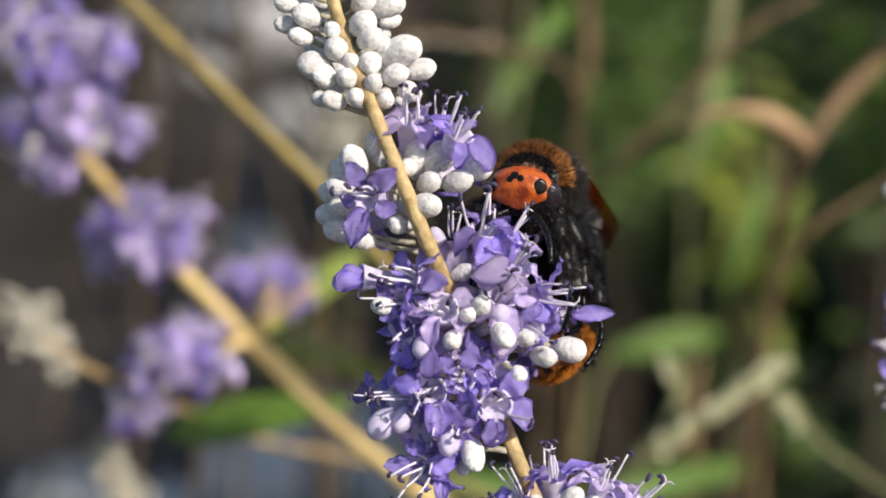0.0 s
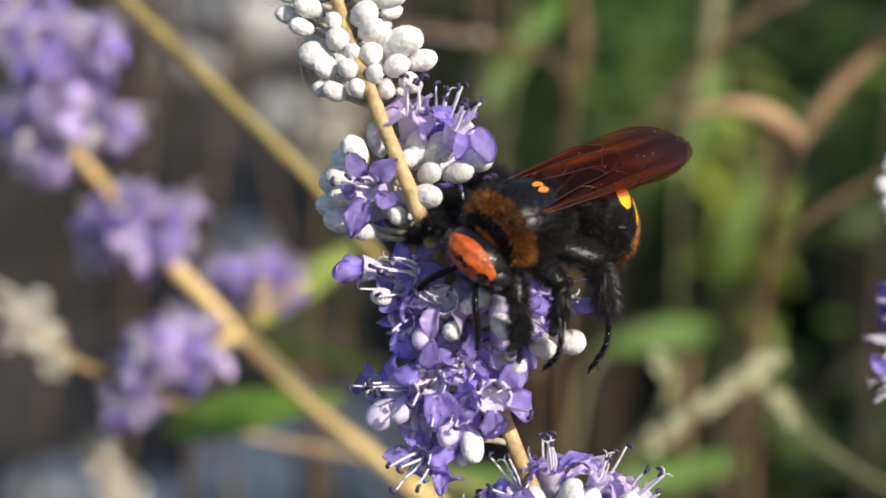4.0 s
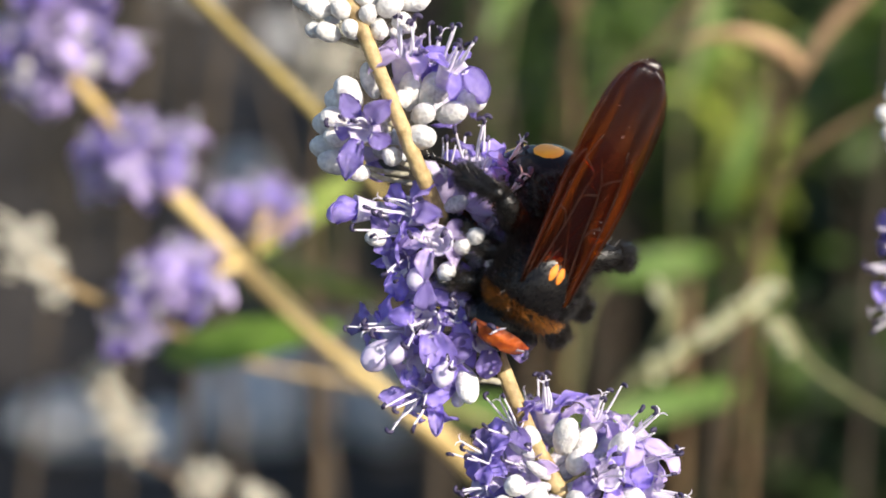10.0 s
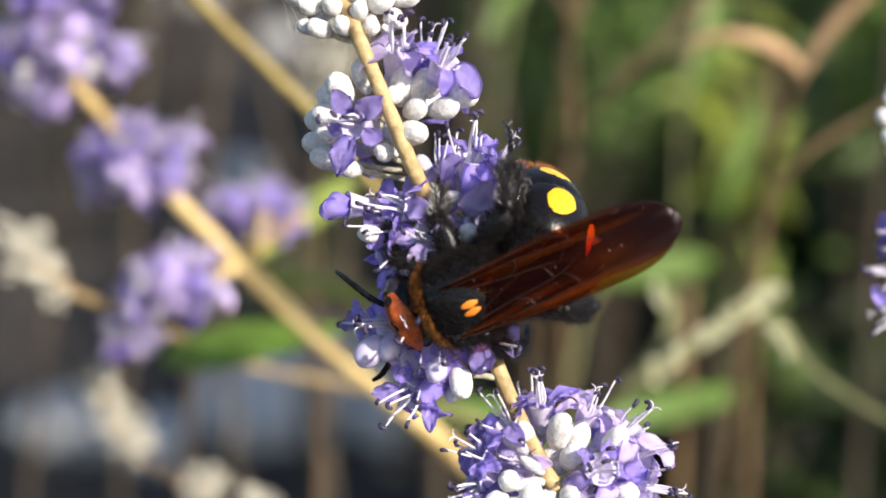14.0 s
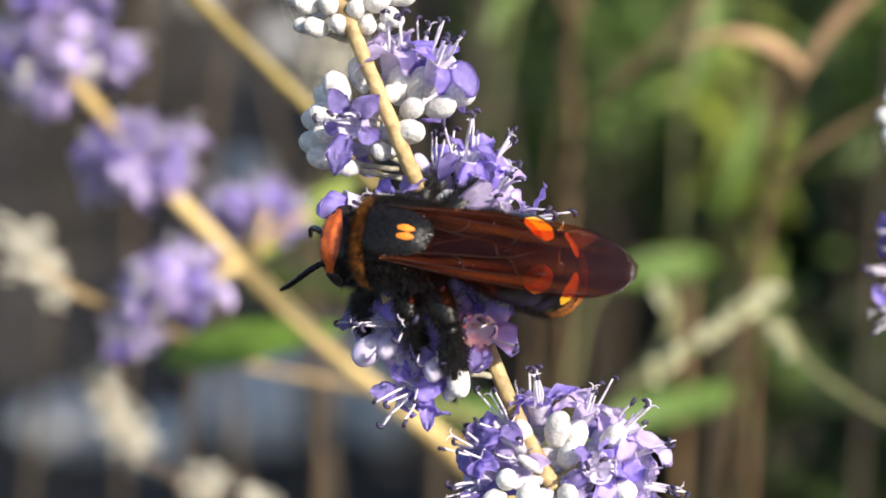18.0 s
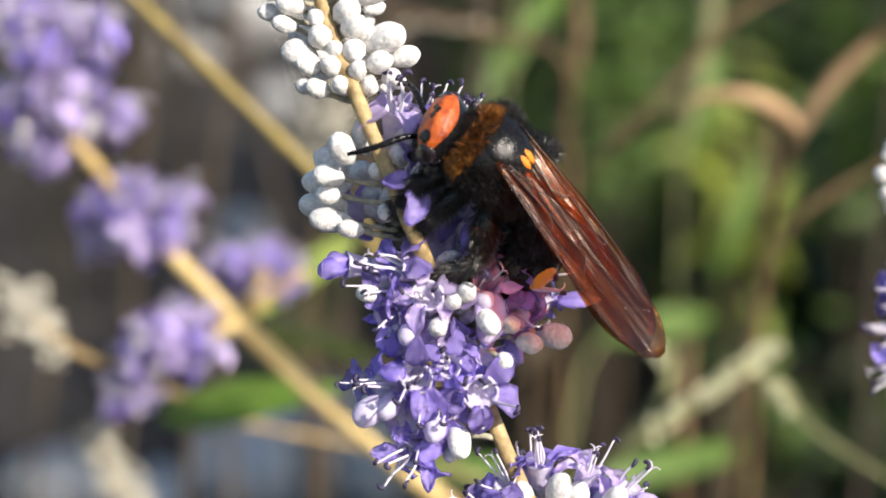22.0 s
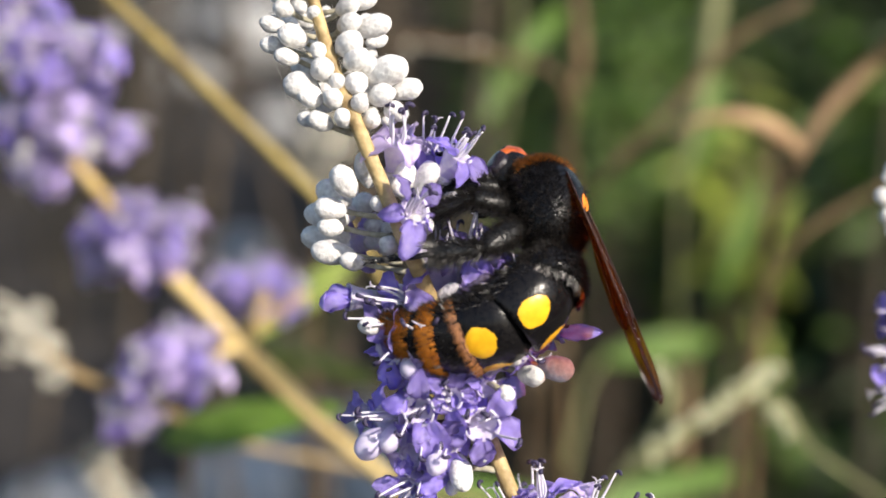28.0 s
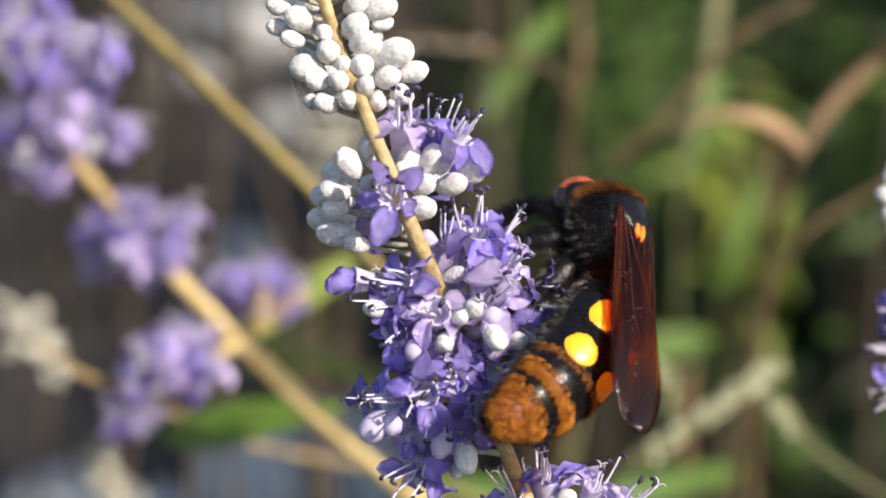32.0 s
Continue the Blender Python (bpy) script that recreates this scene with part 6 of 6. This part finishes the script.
    walk(wasp, [
        (0.0, wasp_pose(11.86, 7.87, -6.03, (-0.327, 0.167, 0.930), (0.074, 0.986, -0.150))),
        (0.5, wasp_pose(11.52, 8.40, -5.98, (-0.321, 0.147, 0.936), (0.106, 0.987, -0.119))),
        (1.0, wasp_pose(16.46, 7.13, -5.93, (-0.042, 0.102, 0.994), (0.125, 0.987, -0.096))),
        (1.5, wasp_pose(16.17, 5.94, -6.04, (-0.078, 0.150, 0.986), (0.165, 0.977, -0.136))),
        (2.0, wasp_pose(15.34, 7.52, -5.13, (-0.305, -0.131, 0.943), (0.296, 0.928, 0.225))),
        (2.5, wasp_pose(15.96, 9.03, -3.97, (-0.278, -0.141, 0.950), (0.246, 0.946, 0.212))),
        (3.0, wasp_pose(13.18, 4.83, 2.20, (-0.548, -0.293, 0.783), (0.296, 0.808, 0.509))),
        (3.5, wasp_pose(12.30, 3.91, 6.54, (-0.619, -0.337, 0.709), (0.291, 0.740, 0.607))),
        (4.5, wasp_pose(5.26, -0.01, 13.93, (-0.804, -0.487, 0.340), (0.046, 0.519, 0.853))),
        (5.5, wasp_pose(-0.95, -2.43, 14.30, (-0.856, -0.486, -0.175), (-0.262, 0.116, 0.958))),
        (6.0, wasp_pose(-0.39, -2.81, 12.89, (-0.849, -0.516, -0.114), (-0.219, 0.147, 0.965))),
        (6.5, wasp_pose(-0.36, -2.80, 12.09, (-0.824, -0.557, -0.101), (-0.235, 0.174, 0.956))),
        (7.0, wasp_pose(0.95, -2.93, 11.28, (-0.799, -0.598, -0.063), (-0.235, 0.214, 0.948))),
        (7.5, wasp_pose(6.13, -8.95, 11.94, (-0.705, -0.710, 0.004), (-0.112, 0.117, 0.987))),
        (8.0, wasp_pose(8.42, -14.01, 12.61, (-0.605, -0.779, -0.166), (-0.011, -0.201, 0.980))),
        (8.5, wasp_pose(10.17, -14.13, 13.20, (-0.585, -0.790, -0.183), (0.008, -0.232, 0.973))),
        (9.0, wasp_pose(11.82, -16.38, 13.79, (-0.492, -0.851, -0.185), (0.089, -0.261, 0.961))),
        (9.5, wasp_pose(9.97, -14.41, 12.27, (-0.561, -0.813, -0.157), (0.112, -0.262, 0.958))),
        (10.0, wasp_pose(12.00, -14.41, 10.74, (-0.532, -0.840, -0.108), (0.204, -0.251, 0.946))),
        (10.5, wasp_pose(11.77, -15.24, 10.34, (-0.528, -0.827, -0.193), (0.092, -0.281, 0.955))),
        (11.0, wasp_pose(8.11, -15.72, 9.94, (-0.741, -0.617, -0.267), (-0.125, -0.264, 0.956))),
        (11.5, wasp_pose(5.12, -15.20, 10.56, (-0.790, -0.548, -0.274), (-0.151, -0.260, 0.954))),
        (12.0, wasp_pose(3.98, -15.27, 11.20, (-0.824, -0.518, -0.230), (-0.116, -0.244, 0.963))),
        (13.0, wasp_pose(4.79, -15.28, 13.32, (-0.809, -0.553, -0.198), (-0.147, -0.136, 0.980))),
        (14.0, wasp_pose(2.70, -16.20, 12.20, (-0.859, -0.321, -0.400), (-0.260, -0.400, 0.879))),
        (14.5, wasp_pose(1.60, -15.00, 11.80, (-0.864, -0.217, -0.454), (-0.374, -0.327, 0.868))),
        (15.5, wasp_pose(-0.09, -14.40, 11.20, (-0.908, 0.057, -0.415), (-0.418, -0.052, 0.907))),
        (16.5, wasp_pose(-1.44, -13.33, 10.40, (-0.895, 0.162, -0.415), (-0.390, 0.167, 0.906))),
        (17.0, wasp_pose(-5.30, -9.02, 9.67, (-0.900, 0.044, -0.433), (-0.417, 0.195, 0.887))),
        (18.0, wasp_pose(-5.68, -9.62, 11.16, (-0.948, 0.011, -0.319), (-0.297, 0.340, 0.892))),
        (18.5, wasp_pose(5.15, -4.12, 12.30, (-0.530, 0.710, 0.463), (0.598, -0.074, 0.798))),
        (19.0, wasp_pose(12.34, -0.42, 13.20, (-0.121, 0.878, 0.463), (0.551, -0.328, 0.767))),
        (19.5, wasp_pose(9.13, 4.69, 12.58, (-0.514, 0.838, 0.184), (0.771, 0.357, 0.528))),
        (20.0, wasp_pose(10.93, 3.38, 11.37, (-0.731, 0.546, 0.410), (0.547, 0.109, 0.830))),
        (20.5, wasp_pose(8.33, 4.87, 12.48, (-0.754, 0.566, 0.333), (0.482, 0.133, 0.866))),
        (21.0, wasp_pose(7.45, 7.25, 13.59, (-0.766, 0.600, 0.231), (0.402, 0.167, 0.900))),
        (21.5, wasp_pose(6.42, 8.15, 12.80, (-0.771, 0.599, 0.216), (0.433, 0.245, 0.868))),
        (22.0, wasp_pose(6.68, 8.48, 12.01, (-0.758, 0.625, 0.188), (0.464, 0.313, 0.829))),
        (22.5, wasp_pose(11.22, 10.90, 6.57, (-0.343, 0.917, 0.202), (0.867, 0.227, 0.444))),
        (23.0, wasp_pose(13.17, 10.14, 3.63, (-0.463, 0.880, -0.103), (0.858, 0.474, 0.197))),
        (23.5, wasp_pose(12.11, 8.48, 5.41, (-0.096, 0.935, -0.342), (0.890, 0.234, 0.391))),
        (24.0, wasp_pose(14.80, 5.32, 7.18, (-0.026, 0.915, -0.402), (0.862, 0.224, 0.455))),
        (24.5, wasp_pose(13.38, 5.77, 5.67, (-0.370, 0.773, -0.515), (0.897, 0.442, 0.020))),
        (25.0, wasp_pose(14.47, 4.78, 4.14, (-0.259, 0.747, -0.612), (0.907, 0.406, 0.112))),
        (25.5, wasp_pose(15.20, 6.74, 3.93, (-0.092, 0.800, -0.593), (0.883, 0.341, 0.322))),
        (26.5, wasp_pose(14.23, 6.15, 3.51, (-0.228, 0.722, -0.653), (0.897, 0.417, 0.148))),
        (27.5, wasp_pose(12.85, 6.11, 3.11, (-0.351, 0.673, -0.651), (0.879, 0.477, 0.020))),
        (28.0, wasp_pose(13.55, 5.48, 2.90, (-0.320, 0.740, -0.591), (0.867, 0.481, 0.133))),
        (28.3, wasp_pose(15.38, 7.20, 4.28, (-0.048, 0.680, -0.732), (0.877, 0.379, 0.295))),
        (28.6, wasp_pose(15.61, 8.16, 4.65, (-0.012, 0.573, -0.819), (0.888, 0.383, 0.255))),
        (29.0, wasp_pose(12.37, 8.97, 3.98, (-0.489, 0.499, -0.715), (0.785, 0.609, -0.112))),
        (30.0, wasp_pose(10.87, 10.27, 3.95, (-0.627, 0.303, -0.718), (0.667, 0.685, -0.294))),
        (30.4, wasp_pose(13.76, 7.50, 3.34, (-0.414, 0.329, -0.849), (0.723, 0.685, -0.087))),
        (30.7, wasp_pose(13.29, 5.87, 2.64, (-0.462, 0.110, -0.880), (0.533, 0.827, -0.177))),
        (31.0, wasp_pose(14.30, 7.38, 1.93, (-0.626, 0.100, -0.773), (0.501, 0.811, -0.301))),
        (31.4, wasp_pose(14.52, 5.37, 1.93, (-0.560, 0.212, -0.801), (0.574, 0.797, -0.190))),
        (31.6, wasp_pose(15.04, 4.20, 1.47, (-0.437, 0.424, -0.793), (0.626, 0.777, 0.071))),
        (31.8, wasp_pose(18.10, 4.89, 1.53, (-0.235, 0.860, -0.450), (0.795, 0.381, 0.472))),
        (32.0, wasp_pose(21.83, 1.90, 0.56, (-0.128, 0.860, -0.490), (0.720, 0.420, 0.550))),
    ])
    # seconds; the tail's curl and bend; the wings' spread, lift and sway; the head's nod and turn; the wings' tilt
    limbs = [
        limb(0, 146.8, -4.9, -2, -12, 0, 52.4, 1.3, 8),
        limb(0.5, 150, -0, -2, -12, 0, 55.1, 0.4, 8),
        limb(1, 153.8, 1.8, -2, -12, 0, 57.7, -0.4, 8),
        limb(1.5, 150, -0, -2, -12, 0, 52.3, -1.9, 8),
        limb(2, 140, -0, -2, -12, 0, 46.9, -3.3, 8),
        limb(2.5, 130, 0, -2, -13.2, -0.6, 65.4, -0.5, 8),
        limb(3, 100, 0, -2, -11.6, -2, 58.8, 2.2, 8),
        limb(3.5, 80, -0, -2, -7.2, -0.8, 52.3, -0.2, 8),
        limb(4.5, 78.9, -3.7, -2, -5.7, -7.3, 56.7, 1.2, 8),
        limb(5.5, 187.7, -39.2, -2, 0.7, -5.4, 34, 0, 8),
        limb(6, 186.9, -43.5, -2, 2.1, -7.3, 34, 0, 8),
        limb(6.5, 189.7, -52.9, -2, 3.1, -9.5, 34, 0, 8),
        limb(7, 192.5, -59.9, -2, 2.5, -14, 34, 0, 8),
        limb(7.5, 187.5, -7.4, -2, -9.1, -6.1, 34, 0, 8),
        limb(8, 186.5, 47.1, -2, 0.8, 6.4, 34, 0, 8),
        limb(8.5, 187.3, 37.1, -2, 0.8, 1.3, 34, 0, 8),
        limb(9, 189, 40.1, -2, -1.1, 2.4, 34, 0, 8),
        limb(9.5, 183.1, 23.6, -2, 0.8, 1.9, 34, 0, 8),
        limb(10, 178.9, 25.1, -2, 0.8, 7.3, 34, 0, 8),
        limb(10.5, 186.9, 33.2, -2, 1.8, 6.2, 34, 0, 8),
        limb(11, 193.6, 43.8, -2, -0.5, 4.7, 34, 0, 8),
        limb(11.5, 186.6, 25.1, -2, -0.5, 3.1, 28, 0, 8),
        limb(12, 180.8, 16.9, -2, -0.7, 3.3, 22, 0, 8),
        limb(13, 173.4, 20.6, -2, 0, 0.9, 15, 0, 8),
        limb(14, 170.8, 23.8, -2, -2.5, 2.8, 3, 0, 8),
        limb(14.5, 167.1, 33.8, -2, 7.1, -0.2, 2, 0, 8),
        limb(15.5, 134.4, 11.8, -2, -0, 1.1, 5, 0, 8),
        limb(16.5, 151.9, -30, -2, -8.5, -1.8, 10, 0, 8),
        limb(17, 148.6, -0.1, -2, -8.2, -8.3, 18, 0, 8),
        limb(18, 118.1, 10.9, -2, -9.5, -4.7, 22, 0, 8),
        limb(18.5, 60, -0, -2, -7.8, -0.1, 31.3, 0.2, 3),
        limb(19, 55, -0, -2, -11.5, -2.3, 42.3, -1, 3),
        limb(19.5, 94.2, -1.2, -2, -5, -7.4, 38.5, 5.3, 3),
        limb(20, 134.5, -34.9, -2, -4.1, -10.6, 34.5, 11.5, 3),
        limb(20.5, 137.5, -29.4, -2, -0.1, -11.6, 39.1, 8.1, 3),
        limb(21, 139.5, -18.9, -2, 3.4, -14.5, 43.6, 4.9, 3),
        limb(21.5, 145.2, -21, -2, 2, -15.8, 35.8, 7.3, 3),
        limb(22, 150.2, -19.2, -2, -0.3, -16, 28.1, 9.8, 3),
        limb(22.5, 99.4, 31.1, -2, -1.3, -11.5, 37.3, 3.8, 4),
        limb(23, 111.3, 46.5, -2, -6.5, -4.5, 56.6, -2.1, 4),
        limb(23.5, 79.7, 0, -2, -1.5, -6.1, 49.6, 4.1, 4),
        limb(24, 82.8, 9.3, -2, -5.8, 0.5, 47.5, 10.3, 4),
        limb(24.5, 138.9, -3.6, -2, -4.3, 4.1, 49.7, 9.3, 4),
        limb(25, 137.9, 0.8, -2, -3.6, 5, 46.8, 8.3, 4),
        limb(25.5, 111.4, 3.4, -2, -5.9, 4.6, 47.6, 8.8, 4),
        limb(26.5, 138.7, -0, -2, -4.9, 6.3, 49.3, 10, 4),
        limb(27.5, 152.9, -7.4, -2, -1.5, 8.4, 51, 10.9, 4),
        limb(28, 141.2, -6, -2, -2.6, 8.5, 51.7, 11.4, 4),
        limb(28.3, 113.7, 4.7, -2, -4.7, 1, 48.3, 7.9, 4),
        limb(28.6, 109.8, 11.1, -2, -1.7, 1.8, 44.8, 4.5, 4),
        limb(29, 117.6, 1.4, -2, -0.3, 0.6, 40, 0, -9),
        limb(30, 142.7, 23.4, -2, -2.6, 1.5, 40, 0, -9),
        limb(30.4, 116.5, 30.6, -2, 1.6, 1.1, 40, 0, -15),
        limb(30.7, 130.3, 25.7, -2, -6.7, -2.7, 40, 0, -15),
        limb(31, 142.7, 24.4, -2, -4.6, -0.4, 40, 0, -22),
        limb(31.4, 123.2, 16.3, -2, -2.8, -1.6, 40, 0, -22),
        limb(31.6, 81.5, -11.3, -2, -3.7, -5.8, 42.6, 2.4, -22),
        limb(31.8, 45.2, -36.1, -2, -4.8, -6.7, 78, 4.9, -6),
        limb(32, 34.8, -55.9, -2, -3.5, -9.6, 78, 7.3, -6),
    ]
    for i, ob in enumerate(segments):
        walk(ob, [(t, abdomen_poses(c, b)[i]) for t, c, b, sp, li, sw, nod, turn, tilt in limbs])
    for s, fore, hind in wings:
        walk(fore, [(t, wing_pose(s, sp, li, sw, tilt, False)) for t, c, b, sp, li, sw, nod, turn, tilt in limbs])
        walk(hind, [(t, wing_pose(s, sp, li, sw, tilt, True)) for t, c, b, sp, li, sw, nod, turn, tilt in limbs])
    walk(head, [(t, metres(Matrix.Translation((4.9, 0, -0.1)) @ Matrix.Rotation(radians(turn), 4, "Z") @ Matrix.Rotation(radians(nod), 4, "Y"))) for t, c, b, sp, li, sw, nod, turn, tilt in limbs])
    for j, ob in enumerate(antennae):
        s = 1 - 2 * j
        walk(ob, [(t, metres(Matrix.Translation((5.7, s * 1.5, -0.6)) @ Matrix.Rotation(radians(s * (16 + 14 * math.sin(t * 2.3 + j))), 4, "Z") @ Matrix.Rotation(radians(14 * math.sin(t * 1.7 + 2 * j)), 4, "Y"))) for t, *_ in limbs])
    for j, (s, k, hip, femur, lower, knee) in enumerate(legs):
        poses = [(t, leg_poses(s, k, hip, knee, 14 * math.sin(t * 2.1 + j * 1.9), 0.25 * math.sin(t * 1.3 + j * 2.6) + (0.25 if k == 2 else 0.0) - max(0.0, min(1.0, 3.3 - t)) * (1.5 if s > 0 else 0.4) - (0.85 * max(0.0, min(1.0, t - 18.5)) if s > 0 else 1.1 * max(0.0, min(1.0, t - 27.5)) if k == 2 else 0.0))) for t, *_ in limbs]
        walk(femur, [(t, p) for t, (p, q) in poses])
        for ob in lower:
            walk(ob, [(t, q) for t, (p, q) in poses])


motions()
